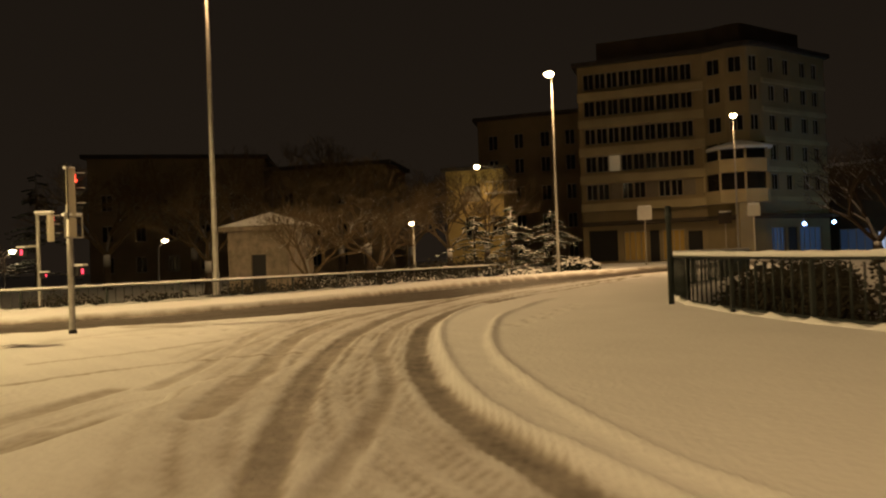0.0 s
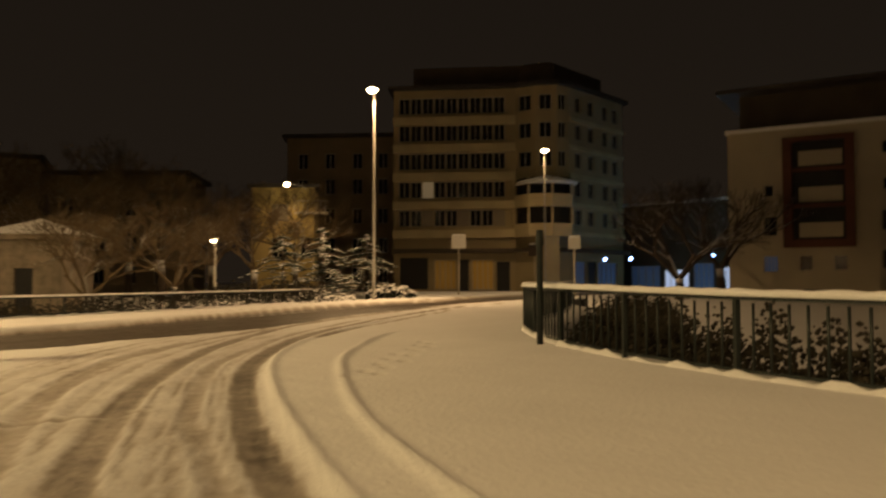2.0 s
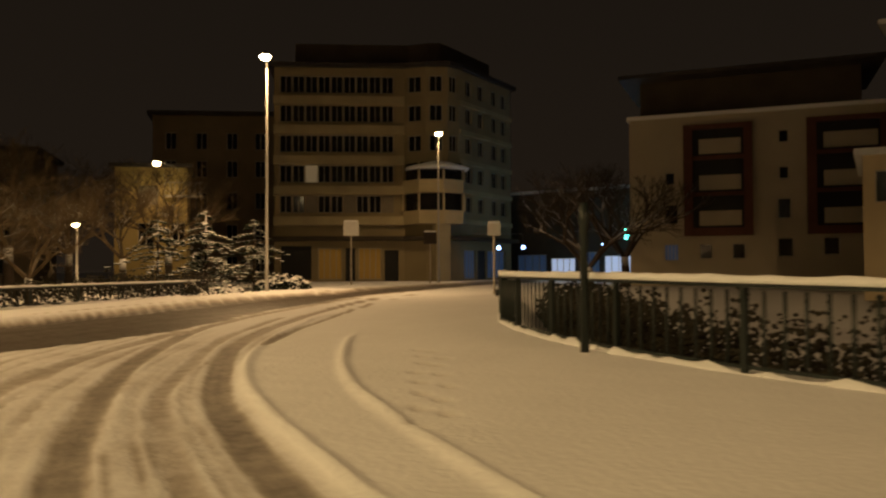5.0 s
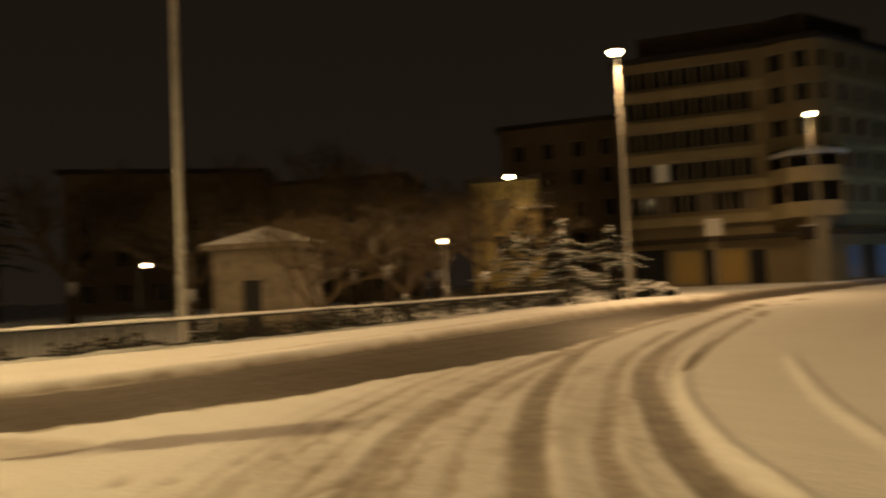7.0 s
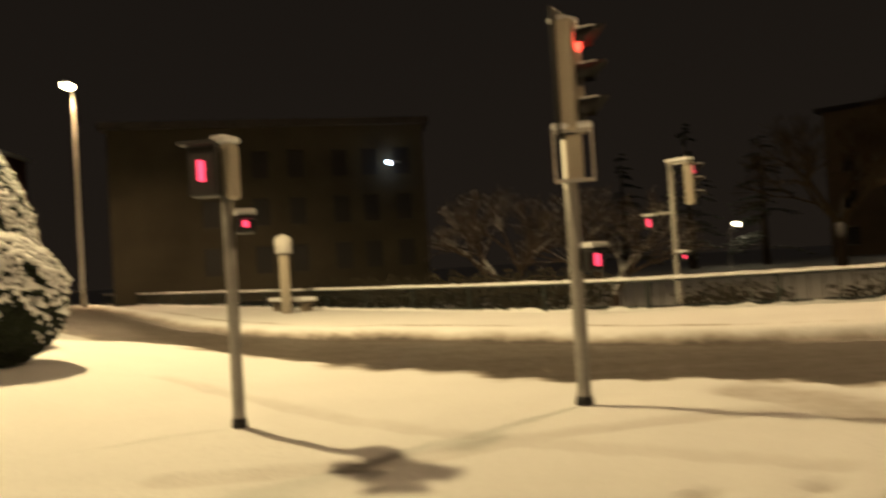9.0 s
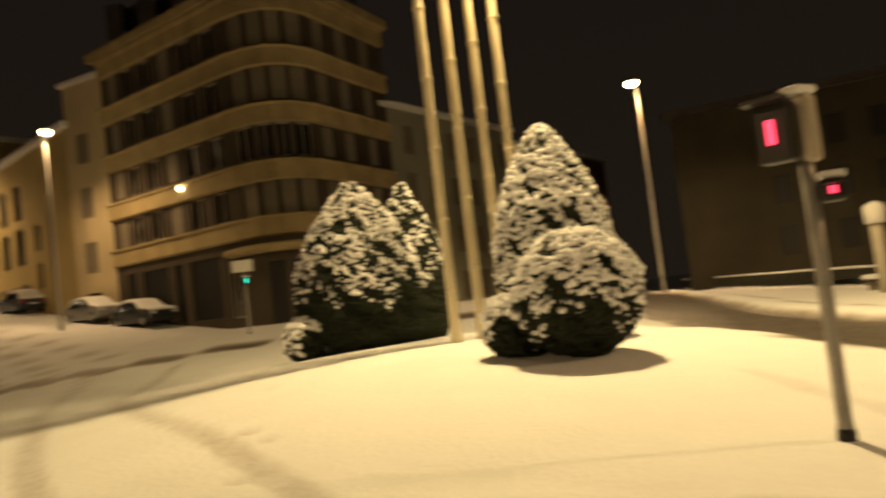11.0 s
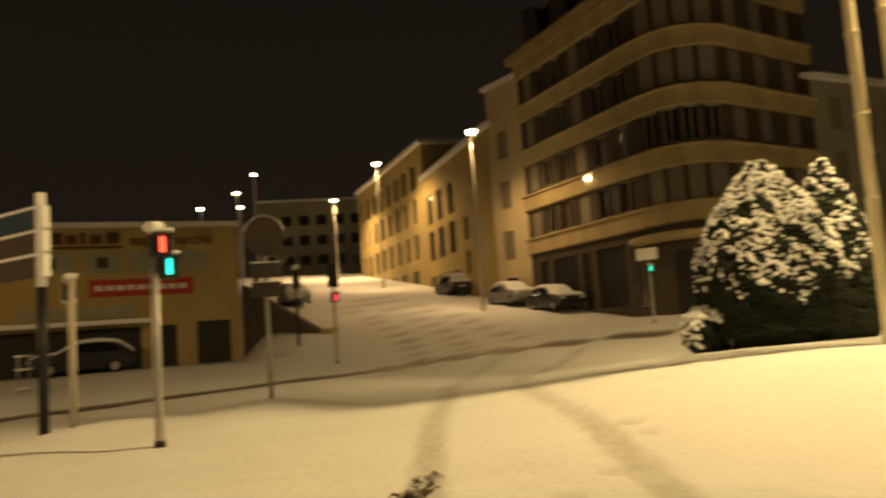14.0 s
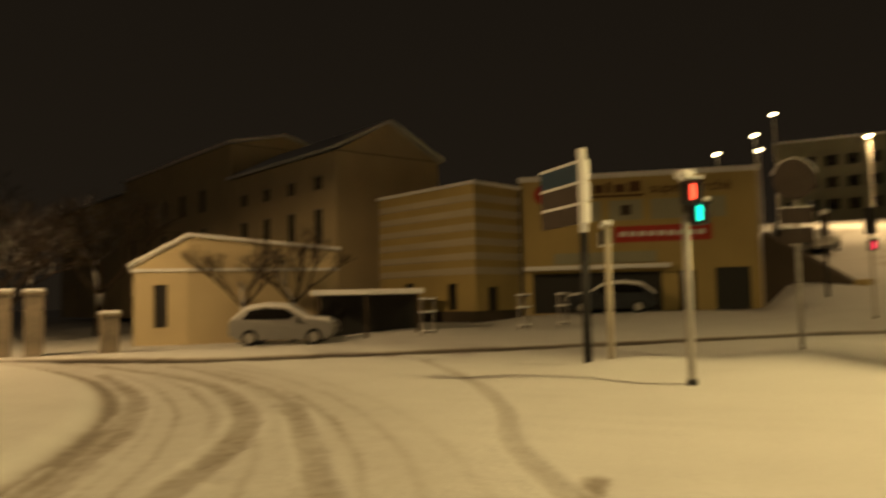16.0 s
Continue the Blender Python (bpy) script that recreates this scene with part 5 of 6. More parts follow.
# gate piers and low wall by the shed
for gx_, gy_, gs in ((-0.2, -16.8, 1.95), (-1.1, -16.9, 1.95), (-3.3, -17.0, 1.2)):
    o_ = thing("gate_pier", gx_, gy_, -0.08, "stone gate pier capped with snow", "gate pier", 8, "gate piers")
    box_part("shaft", o_, STONE, -0.27, 0.27, -0.27, 0.27, 0, gs, 0.02)
    box_part("coping", o_, STONE, -0.33, 0.33, -0.33, 0.33, gs, gs + 0.1, 0.02)
    box_part("snow_cap", o_, SNOW, -0.32, 0.32, -0.32, 0.32, gs + 0.1, gs + 0.22, 0.06)
lw = thing("garden_wall", 4.0, -17.0, -0.1, "low rendered garden wall with snow on top", "wall", 4, kind="structure")
box_part("wall", lw, CREAM, -3.7, 6, -0.15, 0.15, 0, 0.75)
box_part("snow_cap", lw, SNOW, -3.7, 6, -0.2, 0.2, 0.752, 0.87, 0.03)
# broken branch lying on the snow
tw = thing("fallen_branch", -9.0, 7.6, ground_at(-9, 7.6) - 0.02, "broken twiggy branch lying on the snow", "branch", 20)
bm = bmesh.new()
rb = random.Random(3)
for k in range(26):
    a, l = rb.uniform(-0.5, 0.5) + (math.pi if k % 2 else 0), rb.uniform(0.15, 0.38)
    x0, y0 = rb.uniform(-0.2, 0.2), rb.uniform(-0.08, 0.08)
    add_tube(bm, [(x0, y0, 0.02), (x0 + l * 0.6 * math.cos(a), y0 + l * 0.6 * math.sin(a), rb.uniform(0.04, 0.13)), (x0 + l * math.cos(a), y0 + l * math.sin(a), rb.uniform(0.01, 0.08))], [0.018, 0.012, 0.005], 5)
tagged(part("twigs", bm, TWIG, tw), kind="stuff")


# ---- railings ----
def resample(line, step):
    out, need = [line[0]], step
    for (ax, ay), (bx, by) in zip(line, line[1:]):
        ln = math.hypot(bx - ax, by - ay)
        while need <= ln:
            out.append((ax + (bx - ax) * need / ln, ay + (by - ay) * need / ln))
            need += step
        need -= ln
    return out


def railing(name, label, line, step, height, bars, bar_r, snow_w, snow_h, mat, infill=True):
    posts = resample(line, step)
    fence = thing(name, posts[0][0], posts[0][1], 0, label, "railing")
    o = Vector((posts[0][0], posts[0][1], 0))
    post_me = mesh_of(_box(-0.035, 0.035, -0.035, 0.035, -0.25, height), "post", mat, 0.006)
    bar_me = None
    bm = bmesh.new()
    add_tube(bm, [(0, 0, 0.06), (0, 0, height - 0.08)], [bar_r, bar_r], 6)
    bar_me = mesh_of(bm, "bar", mat)
    zs = [ground_at(x, y) for x, y in posts]
    for k, (x, y) in enumerate(posts):
        part("post", post_me, mat, fence, m=Matrix.Translation(Vector((x, y, zs[k])) - o))
    for k in range(len(posts) - 1):
        a, b = Vector((*posts[k], zs[k])) - o, Vector((*posts[k + 1], zs[k + 1])) - o
        d = (b - a)
        for nm, z0_, z1_, hw in (("top_rail", height - 0.05, height, 0.035), ("bottom_rail", 0.06, 0.10, 0.02)):
            bm = bmesh.new()
            n_ = Vector((-d.y, d.x, 0)).normalized() * hw
            v = [bm.verts.new(p + s * n_ + Vector((0, 0, z))) for p in (a, b) for s in (-1, 1) for z in (z0_, z1_)]
            for f in ((0, 1, 3, 2), (4, 6, 7, 5), (0, 4, 5, 1), (2, 3, 7, 6), (1, 5, 7, 3), (0, 2, 6, 4)):
                bm.faces.new([v[i] for i in f])
            part(nm, bm, mat, fence)
        for i in range(1, bars + 1):
            p = a + d * i / (bars + 1)
            part("bar", bar_me, mat, fence, m=Matrix.Translation(p))
    # snow lying on the top rail and against the foot
    for nm, lift, wid, hi_, jit in (("rail_snow", height, snow_w, snow_h, 0.012), ("foot_snow", -0.06, 0.075, 0.12, 0.045)):
        bm = bmesh.new()
        fine = resample(posts, 0.2)
        prev = None
        rnd = random.Random(9)
        for k, (x, y) in enumerate(fine):
            q = fine[min(k + 1, len(fine) - 1)]
            p_ = fine[max(k - 1, 0)]
            d = Vector((q[0] - p_[0], q[1] - p_[1]))
            n_ = Vector((-d.y, d.x, 0)).normalized()
            j = min(int(k * 0.2 / step), len(zs) - 2)
            f = min(1.0, k * 0.2 / step - j)
            zc = zs[j] * (1 - f) + zs[j + 1] * f
            c = Vector((x, y, zc + lift)) - o
            hh = hi_ + rnd.uniform(-jit, jit)
            ring = [bm.verts.new(c + s * wid * n_ + Vector((0, 0, z))) for s, z in ((-1, -0.005), (-0.95, hh * 0.6), (-0.5, hh), (0.5, hh), (0.95, hh * 0.6), (1, -0.005))]
            if prev:
                for i in range(6):
                    bm.faces.new((prev[i], ring[i], ring[(i + 1) % 6], prev[(i + 1) % 6])).smooth = True
            prev = ring
        part(nm, bm, SNOW, fence, "snow lying along the railing")
    return fence


railing("curved_railing", "dark green curved railing with snow on its top rail", FENCE_R, 2.1, 0.98, 8, 0.02, 0.075, 0.085, GREEN)
railing("roadside_railing", "dark railing along the road with a snowy top rail", HEDGE_L, 2.4, 0.62, 8, 0.012, 0.06, 0.06, GREEN)
pk = thing("dark_post", 4.62, 16.0, ground_at(4.62, 16.0) - 0.05, "dark slender post standing at the curved railing", "post")
tube_part("shaft", pk, GREEN, [(0, 0, 0), (0, 0, 1.75), (0, 0, 1.8), (0, 0, 2.05)], [0.06, 0.055, 0.075, 0.06], 12)
ub = thing("litter_bin", 15.0, 37.2, ground_at(15.0, 37.2), "dark litter bin beside the railing end", "bin")
lathe_part("drum", ub, BLACK, [(0.25, 0), (0.3, 0.8), (0.32, 0.82), (0.3, 0.85)], 14)
lathe_part("snow_cap", ub, SNOW, [(0.3, 0.852), (0.28, 0.95), (0.05, 1.0)], 14)

# ---- masts on the roundabout ----
for k in range(4):
    mx_, my_ = -16.3 - 0.3 * k, 10.46 + 0.42 * k
    mz = ground_at(mx_, my_)
    mo = thing("mast", mx_, my_, mz - 0.1, "tall cream tubular mast with ring joints", "mast", 90 * k, "masts on the roundabout")
    tube_part("shaft", mo, MASTP, [(0, 0, 0), (0, 0, 4), (0, 0, 11.0)], [0.088, 0.08, 0.066], 16)
    for j in range(9):
        zj = 0.9 + 1.18 * j + 0.35 * ((k * 7) % 3)
        lathe_part("ring_joint", mo, MASTP, [(0.078, -0.03), (0.094, -0.02), (0.094, 0.02), (0.078, 0.03)], 16, (0, 0, zj))
    lathe_part("floodlight", mo, GREYP, [(0.09, 10.9), (0.2, 11.0), (0.22, 11.3), (0.08, 11.45)], 14)


# ---- clipped evergreens under snow ----
def clump(verts, faces, c, r, rnd, flat=0.75):
    """A small uneven lump."""
    i0 = len(verts)
    ring = 6
    verts.append((c[0], c[1], c[2] - r * flat))
    for lv, rr in ((-0.35, 0.85), (0.35, 0.85)):
        for k in range(ring):
            a = 2 * math.pi * (k + 0.5 * (lv > 0)) / ring
            q = r * rr * rnd.uniform(0.75, 1.2)
            verts.append((c[0] + q * math.cos(a), c[1] + q * math.sin(a), c[2] + r * flat * (lv + rnd.uniform(-0.15, 0.15))))
    verts.append((c[0], c[1], c[2] + r * flat))
    for k in range(ring):
        n = (k + 1) % ring
        faces.append((i0, i0 + 1 + n, i0 + 1 + k))
        faces.append((i0 + 1 + k, i0 + 1 + n, i0 + 1 + ring + k))
        faces.append((i0 + 1 + n, i0 + 1 + ring + n, i0 + 1 + ring + k))
        faces.append((i0 + 1 + ring + k, i0 + 1 + ring + n, i0 + 1 + 2 * ring))


def cloud_mesh(name, verts, faces, mat, smooth_=True):
    me = bpy.data.meshes.new(name)
    me.from_pydata(verts, [], faces)
    if smooth_:
        me.polygons.foreach_set("use_smooth", np.ones(len(faces), dtype=bool))
    me.materials.append(mat)
    return me


def evergreen(x, y, prof, label, seed, snow_from, density=1.0, cover=0.82, gap=-1.9, name="clipped_evergreen", flake=1.0):
    """A shrub of revolution: prof is a list of (radius, height)."""
    z = ground_at(x, y) - 0.06
    ob = thing(name, x, y, z, label, "shrub", 0, "evergreens on the roundabout")
    rnd = random.Random(seed)
    hv, hf, sv, sf = [], [], [], []
    core = bmesh.new()
    add_lathe(core, [(max(0.02, r * 0.86), h) for r, h in prof], 20)
    part("inner_foliage", core, HEDGE, ob)
    area = 0.0
    segs = []
    for (r0, h0_), (r1, h1_) in zip(prof, prof[1:]):
        sl = math.hypot(r1 - r0, h1_ - h0_)
        segs.append((r0, h0_, r1, h1_, math.pi * (r0 + r1) * sl))
    for r0, h0_, r1, h1_, ar_ in segs:
        nz = (r0 - r1) / max(1e-6, math.hypot(r1 - r0, h1_ - h0_))
        for k in range(int(ar_ * 330 * density)):
            t, a = rnd.random(), rnd.uniform(0, 2 * math.pi)
            r, h = r0 + (r1 - r0) * t, h0_ + (h1_ - h0_) * t
            bump = 0.10 * math.sin(a * 5 + h * 4 + seed) * math.sin(h * 5.3 + a * 3) + 0.05 * math.sin(a * 11 + h * 13)
            rr = r * (1 + 0.35 * bump) + rnd.uniform(-0.07, 0.03)
            patch = math.sin(a * 7.3 + h * 5 + seed) + math.sin(a * 3.1 - h * 8.7) + math.sin(a * 13 + h * 11.0)
            c = (rr * math.cos(a), rr * math.sin(a), h + rnd.uniform(-0.03, 0.03))
            clump(hv, hf, c, rnd.uniform(0.045, 0.075), rnd, 0.9)
            lim = snow_from + 0.22 * math.sin(a * 3 + seed) + 0.12 * math.sin(a * 8)
            if h > lim and rnd.random() < cover * min(1, 0.35 + (h - lim) * 1.5) and patch > gap:
                rs_ = rr + 0.035
                clump(sv, sf, (rs_ * math.cos(a), rs_ * math.sin(a), c[2] + 0.045), rnd.uniform(0.035, 0.085) * flake, rnd, 0.85)
    tagged(part("foliage", cloud_mesh("foliage", hv, hf, HEDGE, False), HEDGE, ob), kind="stuff")
    if sv:
        tagged(part("snow", cloud_mesh("snow", sv, sf, SNOW), SNOW, ob, "lumpy snow clinging to the foliage"), kind="stuff")
    return ob


def ball_profile(r, lift=0.0):
    return [(max(0.03, r * math.sin(math.radians(a))), r - r * math.cos(math.radians(a)) + lift) for a in range(8, 181, 12)]


evergreen(-15.7, 12.12, [(0.46, 0.05), (0.76, 0.5), (0.87, 1.0), (0.85, 1.45), (0.73, 2.0), (0.52, 2.5), (0.30, 2.9), (0.13, 3.15), (0.02, 3.26)], "tall cone-shaped evergreen heaped with snow", 1, 0.60, 1.9, 0.88, -1.35, flake=0.74)
evergreen(-13.4, 12.1, ball_profile(0.74, 0.06), "ball-shaped evergreen with a thick snow crown", 2, 0.40, 1.9, 0.88, -1.35, flake=0.74)
evergreen(-13.7, 11.35, ball_profile(0.40), "small low evergreen ball under snow", 3, 0.32, 1.0, 0.97)
evergreen(-19.0, 8.6, [(0.8, 0.05), (1.12, 0.4), (1.2, 0.9), (1.16, 1.5), (0.98, 2.1), (0.66, 2.65), (0.34, 3.05), (0.06, 3.3)], "broad rounded evergreen speckled with snow", 4, 0.95, 2.2, 0.55, -1.0, flake=0.72)
evergreen(-19.8, 9.55, [(0.5, 0.05), (0.74, 0.5), (0.74, 1.4), (0.58, 2.1), (0.36, 2.7), (0.14, 3.1), (0.03, 3.3)], "darker pointed evergreen lightly dusted with snow", 5, 1.1, 1.8, 0.34, -0.6, flake=0.7)
evergreen(-18.3, 7.6, ball_profile(0.40), "small low evergreen ball under snow", 6, 0.3, 1.0, 0.9)


# ---- trees ----
def grow(verts, faces, p, d, ln, r, depth, rnd, droop, spread):
    """Branches as tapered four-sided tubes."""
    q = p + d * ln
    a = d.orthogonal().normalized()
    b = d.cross(a)
    i0 = len(verts)
    for c, rr in ((p, r), (q, r * 0.68)):
        for s, t in ((1, 0), (0, 1), (-1, 0), (0, -1)):
            verts.append(tuple(c + rr * (s * a + t * b)))
    for k in range(4):
        n = (k + 1) % 4
        faces.append((i0 + k, i0 + n, i0 + 4 + n, i0 + 4 + k))
    if depth == 0:
        return
    for k in range(rnd.choice((2, 3, 3))):
        nd = (d + Vector((rnd.uniform(-1, 1), rnd.uniform(-1, 1), rnd.uniform(-0.5, 0.8) - droop)) * spread).normalized()
        grow(verts, faces, q - d * ln * rnd.uniform(0, 0.3), nd, ln * rnd.uniform(0.62, 0.85), r * 0.62, depth - 1, rnd, droop, spread)


def bare_tree(x, y, h, seed, label="bare tree with snow along its branches", trunk=0.25, depth=6, droop=0.05, spread=0.75, mat=None):
    z = ground_at(x, y) - 0.1
    ob = thing("bare_tree", x, y, z, label, "tree", 0, "bare trees")
    rnd = random.Random(seed)
    r = 0.028 * h
    tube_part("trunk", ob, BARK, [(0, 0, 0), (0.03, 0, h * 0.1), (0.0, 0.05, h * trunk + 0.1)], [r * 1.3, r, r * 0.85], 10)
    v, f = [], []
    for k in range(4):
        a = k * 1.57 + rnd.uniform(-0.4, 0.4)
        grow(v, f, Vector((0, 0.05, h * trunk)), Vector((0.75 * math.cos(a), 0.75 * math.sin(a), 0.8)).normalized(), h * 0.24, r * 0.6, depth, rnd, droop, spread)
    part("crown", cloud_mesh("crown", v, f, mat or BARK, False), BARK, ob)
    return ob


for k, (tx, ty, th) in enumerate(((-6.6, 38.5, 6.0), (-3.8, 46.5, 6.5), (-10.5, 53, 9.0), (-5.5, 58, 10), (0.5, 57, 7.5), (-15, 50, 8.5), (-19, 60, 11), (-12, 66, 12), (3.5, 62, 9), (-8, 62, 10), (-24, 56, 10), (-2.5, 64, 9))):
    bare_tree(tx, ty, th, 20 + k, "bare brown tree behind the railing with snowy limbs", mat=TWIG, depth=7)
bare_tree(24.8, 44.7, 8.8, 41, "spreading bare street tree before the lit shops", 0.14, 6, 0.0, 0.8)
bare_tree(29.5, 47.5, 9.5, 42, "spreading bare street tree before the lit shops", 0.2, 6, 0.0, 0.7)
bare_tree(-9.9, -19.8, 4.4, 43, "small bare tree in front of the outbuilding", 0.35, 5, -0.2, 0.5)
bare_tree(-8.0, -20.0, 4.2, 44, "small bare tree in front of the outbuilding", 0.35, 5, -0.2, 0.5)
for k, (tx, ty, th) in enumerate(((2.5, -33, 8.5), (-2.5, -36, 9), (6, -40, 10), (1, -27, 6))):
    bare_tree(tx, ty, th, 50 + k, "bare tree in the yard before the mill", 0.25, 6)


def snowy_fir(x, y, h, seed, label, spread=0.42, needles=True):
    z = ground_at(x, y) - 0.1
    ob = thing("conifer", x, y, z, label, "tree")
    rnd = random.Random(seed)
    tube_part("trunk", ob, BARK, [(0, 0, 0), (0, 0, h * 0.95)], [0.03 * h, 0.02], 8)
    bv, bf, nv, nf = [], [], [], []
    for k in range(int(46 * (1 if needles else 1.6))):
        t = rnd.uniform(0.12, 0.97)
        a = rnd.uniform(0, 2 * math.pi)
        ln = h * spread * (1.05 - t) * rnd.uniform(0.7, 1.1)
        p = Vector((0, 0, h * t))
        prev = p
        for j in range(1, 6):
            f = j / 5
            q = p + Vector((math.cos(a) * ln * f, math.sin(a) * ln * f, 0.10 * ln * f - 0.28 * ln * f * f))
            grow(bv, bf, prev, (q - prev).normalized(), (q - prev).length, (0.022 if needles else 0.045) * (1.2 - f), 0, rnd, 0, 0)
            for s in (-1, 1):
                tip = q + Vector((-math.sin(a) * s, math.cos(a) * s, -0.1)) * ln * 0.28 * (1.1 - f) + Vector((math.cos(a), math.sin(a), 0)) * 0.1 * ln
                grow(bv, bf, q, (tip - q).normalized(), (tip - q).length + 0.01, 0.014 if needles else 0.028, 0, rnd, 0, 0)
                if needles:
                    for g in (0.35, 0.8):
                        clump(nv, nf, tuple(q.lerp(tip, g)), rnd.uniform(0.09, 0.17) * (0.5 + 0.05 * h), rnd, 0.45)
            if needles:
                clump(nv, nf, tuple(q), rnd.uniform(0.10, 0.18) * (0.5 + 0.05 * h), rnd, 0.5)
            prev = q
    tagged(part("branches", cloud_mesh("branches", bv, bf, BARK if needles else SNOWTWIG, False), BARK, ob), kind="stuff")
    if needles:
        tagged(part("needles", cloud_mesh("needles", nv, nf, LEAF), LEAF, ob), kind="stuff")
    return ob


snowy_fir(4.6, 52.4, 5.0, 61, "dark conifer with snow on drooping boughs", 0.8)
snowy_fir(7.6, 54.0, 4.6, 62, "dark conifer with snow on drooping boughs", 0.9)
snowy_fir(2.2, 53.8, 4.4, 63, "dark conifer with snow on drooping boughs", 0.9)
bare_tree(-28.0, 33.5, 7.6, 64, "dark spreading tree with thin snowy boughs behind the railing", 0.10, 6, 0.05, 0.75, BARK)
bare_tree(-24.8, 37.0, 7.0, 65, "dark spreading tree with thin snowy boughs behind the railing", 0.10, 6, 0.05, 0.75, BARK)
for tx, ty, th, sd in ((-36.5, 60, 11.0, 71), (-40.5, 57.5, 9.5, 72), (-32.5, 63, 10, 73)):
    snowy_fir(tx, ty, th, sd, "tall dark conifer beyond the railing", 0.35)


def hedge(x, y, lx, ly, h, seed, label, snow=True):
    z = ground_at(x, y) - 0.05
    ob = thing("low_shrub", x, y, z, label, "shrub")
    rnd = random.Random(seed)
    v, f, s, t = [], [], [], []
    for k in range(int((260 if snow else 1500) * lx * ly)):
        a, b, c = rnd.uniform(-1, 1), rnd.uniform(-1, 1), rnd.random()
        if a * a + b * b > 1:
            continue
        top_ = h * (1 - (0.6 if snow else 0.22) * (a * a + b * b)) * (0.8 + 0.2 * math.sin(a * 9) * math.sin(b * 7))
        clump(v, f, (a * lx, b * ly, top_ * (c if snow else c ** 0.6)), rnd.uniform(0.06, 0.12) if snow else rnd.uniform(0.02, 0.06), rnd)
        if snow and c > 0.55:
            clump(s, t, (a * lx, b * ly, top_ + 0.05), rnd.uniform(0.08, 0.16), rnd, 0.4)
    tagged(part("foliage", cloud_mesh("foliage", v, f, HEDGE if snow else BUSH, False), HEDGE, ob), kind="stuff")
    if s:
        tagged(part("snow", cloud_mesh("snow", s, t, SNOW), SNOW, ob), kind="stuff")


hedge(3.2, 49.0, 1.0, 0.8, 1.5, 81, "rounded shrub under a pad of snow near the lamp")
hedge(5.2, 49.6, 1.5, 0.6, 0.9, 82, "low shrubs under snow near the lamp")
hedge(8.6, 51.0, 1.6, 0.7, 0.9, 83, "low shrubs under snow near the lamp")
for k, (hx, hy) in enumerate(((9.6, 6.4), (8.6, 8.8), (8.0, 11.2), (7.5, 13.6), (7.4, 16.0), (7.8, 18.4), (8.8, 20.8), (10.2, 23.2), (11.8, 25.8), (13.2, 28.2), (14.6, 30.8), (16.2, 33.6))):
    hedge(hx, hy, 1.5, 1.5, 2.75, 90 + k, "dark untrimmed shrub behind the curved railing", False)

for k in range(13):
    f = k / 12
    hx, hy = (-27 + 12 * min(1, f * 2.2), 24.4) if f < 0.45 else (-14.5 + 16.5 * (f - 0.45) / 0.55, 25.3 + 17.5 * (f - 0.45) / 0.55)
    hedge(hx, hy, 1.5, 0.8, 1.35, 120 + k, "dark straggling shrub behind the roadside railing", False)


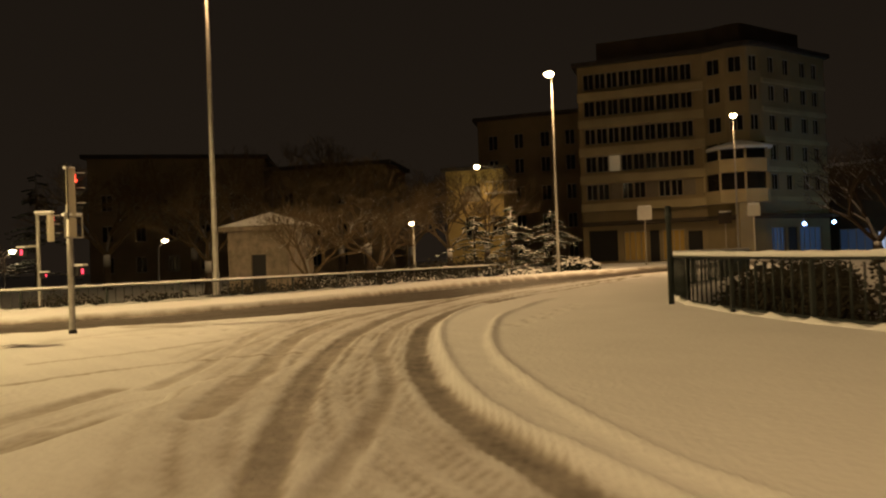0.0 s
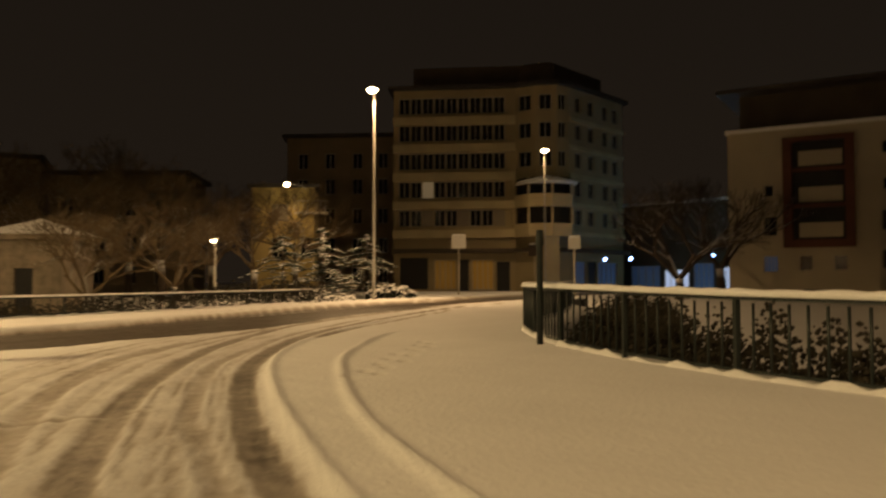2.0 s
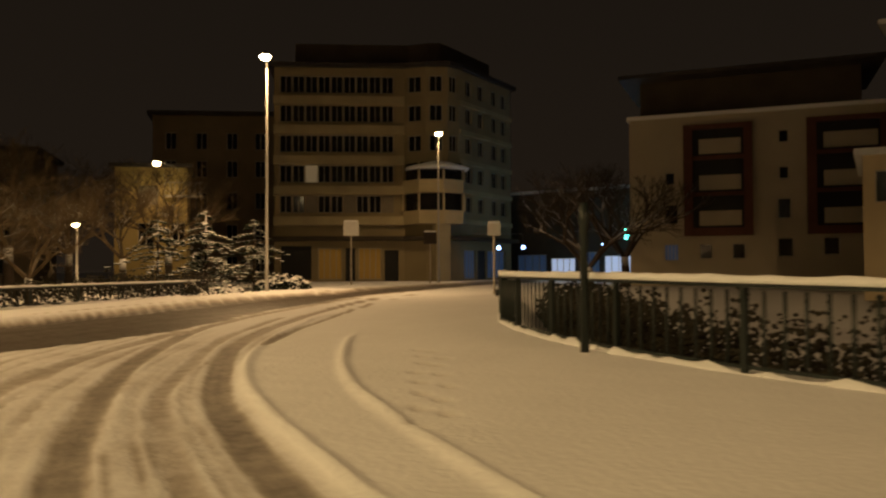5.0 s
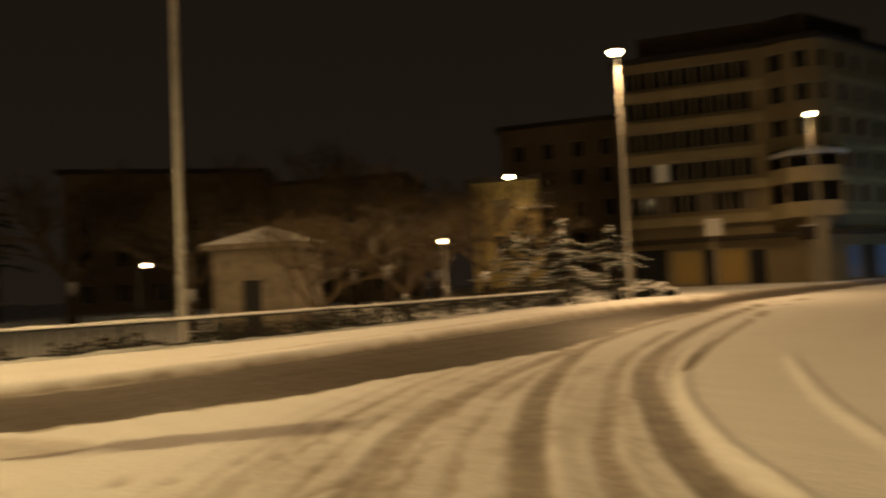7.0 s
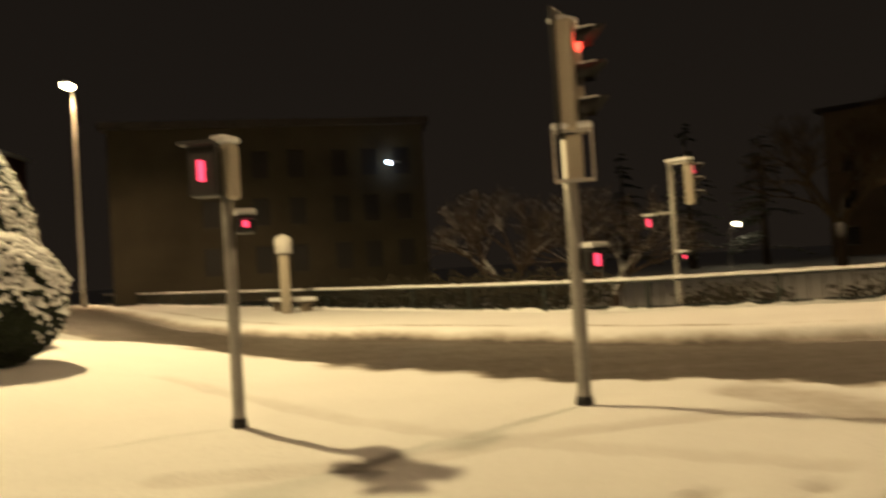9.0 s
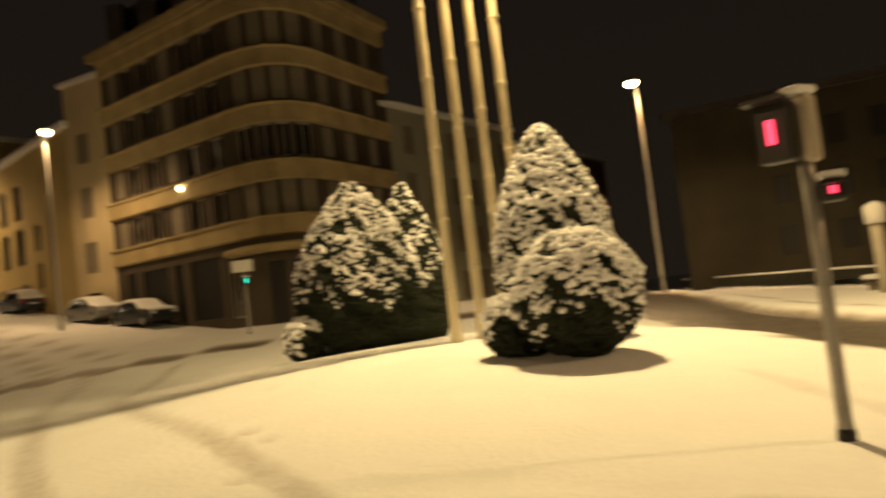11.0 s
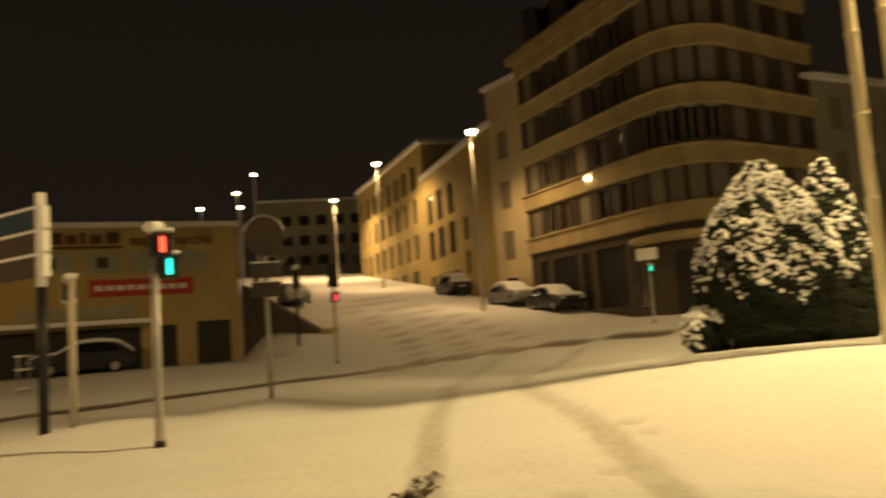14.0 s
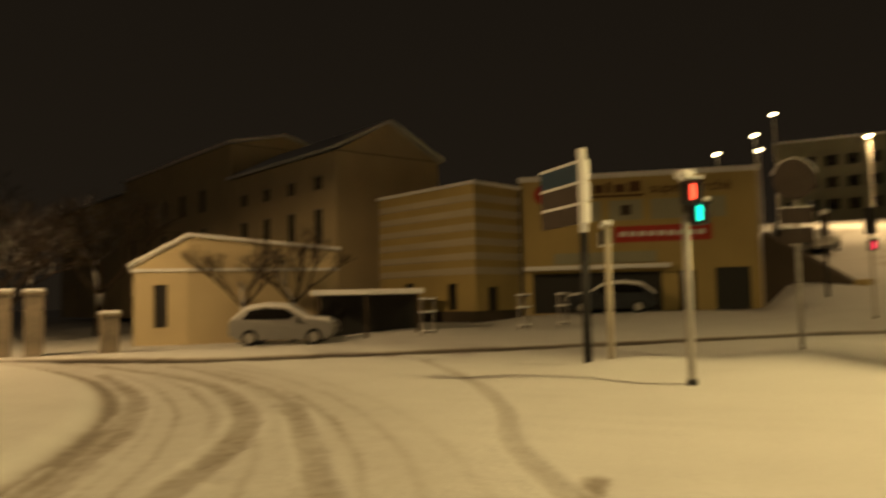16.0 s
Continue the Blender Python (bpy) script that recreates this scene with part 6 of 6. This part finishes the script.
# ---- parked cars ----
def car(x, y, turn, paint, label, length_=4.1, z=None, seed=0):
    z = (ground_at(x, y) - 0.03) if z is None else z
    ob = thing("parked_car", x, y, z, label, "car", turn, "parked cars")
    L, W = length_, 1.7
    prof = [(-L / 2, 0.42), (-L / 2 + 0.03, 0.78), (-L / 2 + 0.25, 0.88), (-L * 0.22, 0.95), (-L * 0.06, 1.40), (L * 0.16, 1.45), (L * 0.34, 1.36), (L * 0.46, 0.98), (L / 2, 0.85), (L / 2, 0.42), (L * 0.42, 0.22), (-L * 0.42, 0.22)]
    bm = bmesh.new()
    sides = []
    for sgn in (-1, 1):
        sides.append([bm.verts.new((px_, sgn * W / 2 * (0.80 if pz > 1.2 else (0.97 if pz > 0.9 else 1.0)), pz)) for px_, pz in prof])
    n = len(prof)
    bm.faces.new(sides[0])
    bm.faces.new(list(reversed(sides[1])))
    for k in range(n):
        bm.faces.new((sides[0][k], sides[1][k], sides[1][(k + 1) % n], sides[0][(k + 1) % n]))
    part("body", bm, paint, ob, bevel=0.045)
    for sgn in (-1, 1):
        bm = bmesh.new()
        q = [(-L * 0.17, 0.98), (-L * 0.05, 1.32), (L * 0.15, 1.36), (L * 0.31, 1.28), (L * 0.37, 0.98)]
        vs = [bm.verts.new((a, sgn * (W / 2 * (0.975 if b < 1.2 else 0.86) + 0.012), b)) for a, b in q]
        bm.faces.new(vs)
        ws = [bm.verts.new(v.co - Vector((0, sgn * 0.03, 0))) for v in vs]
        bm.faces.new(list(reversed(ws)))
        for k in range(5):
            bm.faces.new((vs[k], ws[k], ws[(k + 1) % 5], vs[(k + 1) % 5]))
        part("side_window", bm, PANE, ob)
    for nm, x0, z0_, x1, z1_ in (("windscreen", -L * 0.215, 0.99, -L * 0.07, 1.37), ("rear_window", L * 0.45, 1.02, L * 0.355, 1.33)):
        bm = bmesh.new()
        off = -0.03 if x0 < 0 else 0.03
        vs = [bm.verts.new((a + off, s * W / 2 * (0.86 if b < 1.2 else 0.72), b + 0.02)) for a, b, s in ((x0, z0_, -1), (x0, z0_, 1), (x1, z1_, 1), (x1, z1_, -1))]
        ws = [bm.verts.new(v.co - Vector((off, 0, 0.03))) for v in vs]
        bm.faces.new(vs)
        bm.faces.new(list(reversed(ws)))
        for k in range(4):
            bm.faces.new((vs[k], ws[k], ws[(k + 1) % 4], vs[(k + 1) % 4]))
        part(nm, bm, PANE, ob)
    for wx in (-L * 0.31, L * 0.30):
        for sgn in (-1, 1):
            w_ = lathe_part("wheel", ob, RUBBER, [(0.2, -0.09), (0.29, -0.09), (0.31, -0.05), (0.31, 0.05), (0.29, 0.09), (0.2, 0.09)], 18, m=pose(wx, sgn * (W / 2 - 0.06), 0.31, 90, 0, 0))
            lathe_part("rim", w_, GALV, [(0.19, -0.095), (0.05, -0.08), (0.05, 0.08), (0.19, 0.095)], 12)
    for sgn in (-1, 1):
        box_part("headlight", ob, SIGNW, -L / 2 - 0.012, -L / 2 + 0.06, sgn * 0.62 - 0.14, sgn * 0.62 + 0.14, 0.62, 0.76, 0.01)
        box_part("tail_light", ob, SIGNR, L / 2 - 0.05, L / 2 + 0.012, sgn * 0.66 - 0.1, sgn * 0.66 + 0.1, 0.62, 0.82, 0.01)
        box_part("mirror", ob, paint, -L * 0.16, -L * 0.11, sgn * 0.95 - 0.09, sgn * 0.95 + 0.09, 0.95, 1.07, 0.02)
    box_part("number_plate", ob, SIGNW, L / 2 - 0.01, L / 2 + 0.02, -0.25, 0.25, 0.5, 0.6)
    # snow over bonnet, roof and boot
    bm = bmesh.new()
    sp = [(-L / 2 + 0.06, 0.86), (-L / 2 + 0.3, 0.98), (-L * 0.23, 1.06), (-L * 0.09, 1.43), (-L * 0.02, 1.53), (L * 0.16, 1.58), (L * 0.33, 1.48), (L * 0.385, 1.34), (L * 0.47, 1.06), (L / 2 - 0.03, 0.92)]
    lowz = [0.80, 0.85, 0.93, 1.30, 1.38, 1.42, 1.33, 1.2, 0.93, 0.83]
    prev = None
    for (a, b), lz in zip(sp, lowz):
        hw = W / 2 * (0.84 if b > 1.3 else 0.97)
        ring = [bm.verts.new((a, -hw, lz)), bm.verts.new((a, -hw * 0.93, b - 0.02)), bm.verts.new((a, -hw * 0.5, b + 0.02)), bm.verts.new((a, hw * 0.5, b + 0.02)), bm.verts.new((a, hw * 0.93, b - 0.02)), bm.verts.new((a, hw, lz))]
        if prev:
            for i in range(5):
                bm.faces.new((prev[i], ring[i], ring[i + 1], prev[i + 1])).smooth = True
            bm.faces.new((prev[5], ring[5], ring[0], prev[0]))
        else:
            bm.faces.new(ring)
        prev = ring
    bm.faces.new(list(reversed(prev)))
    part("snow_cover", bm, SNOW, ob, "thick snow over bonnet, windscreen and roof")
    return ob


car(-46.0, -7.3, 232, CARD, "dark hatchback parked on the hill under snow")
car(-48.6, -11.3, 232, CARS, "silver estate car parked on the hill under snow", 4.3)
car(-55.6, -19.8, 52, CARB, "blue hatchback parked on the hill under snow", 3.9)
car(-44.6, -26.0, 232, CARS, "pale car parked across the street under snow", 3.9)
car(-54.0, -37.9, 232, CARD, "far dark car parked across the street under snow", 3.9)
car(-25.6, -21.3, 145, CARD, "dark saloon before the shop under a thick quilt of snow", 4.3)
car(-9.3, -18.3, -22, CARS, "small car half buried in snow beside the outbuilding", 3.8)
# spill of snow on the far pavement of the retaining wall side and blue shop lamps
for bx_, by_, bz_ in ((30.5, 66, 3.3), (33.5, 67, 3.4), (39.5, 63.5, 3.6)):
    o_ = thing("blue_lamp", bx_, by_, bz_, "small blue-white lamp hanging by the shops", "lamp", 0, "blue lamps by the shops")
    lathe_part("bulb", o_, BLUEG, [(0.03, -0.16), (0.15, -0.06), (0.15, 0.06), (0.03, 0.16)], 10)
    tube_part("hanger", o_, GALV, [(0, 0, 0.15), (0, 0.2, 1.2), (0, 6, 1.4)], [0.015, 0.015, 0.015], 6)
wl3 = thing("window_light", -41.6, 37.3, 8.0, "cold white lamp outside an upper window", "lamp", -64)
lathe_part("bulb", wl3, WHITEG, [(0.02, -0.12), (0.16, -0.06), (0.16, 0.06), (0.02, 0.12)], 10)
box_part("bracket", wl3, GALV, -0.04, 0.04, 0.1, 0.7, -0.04, 0.04)
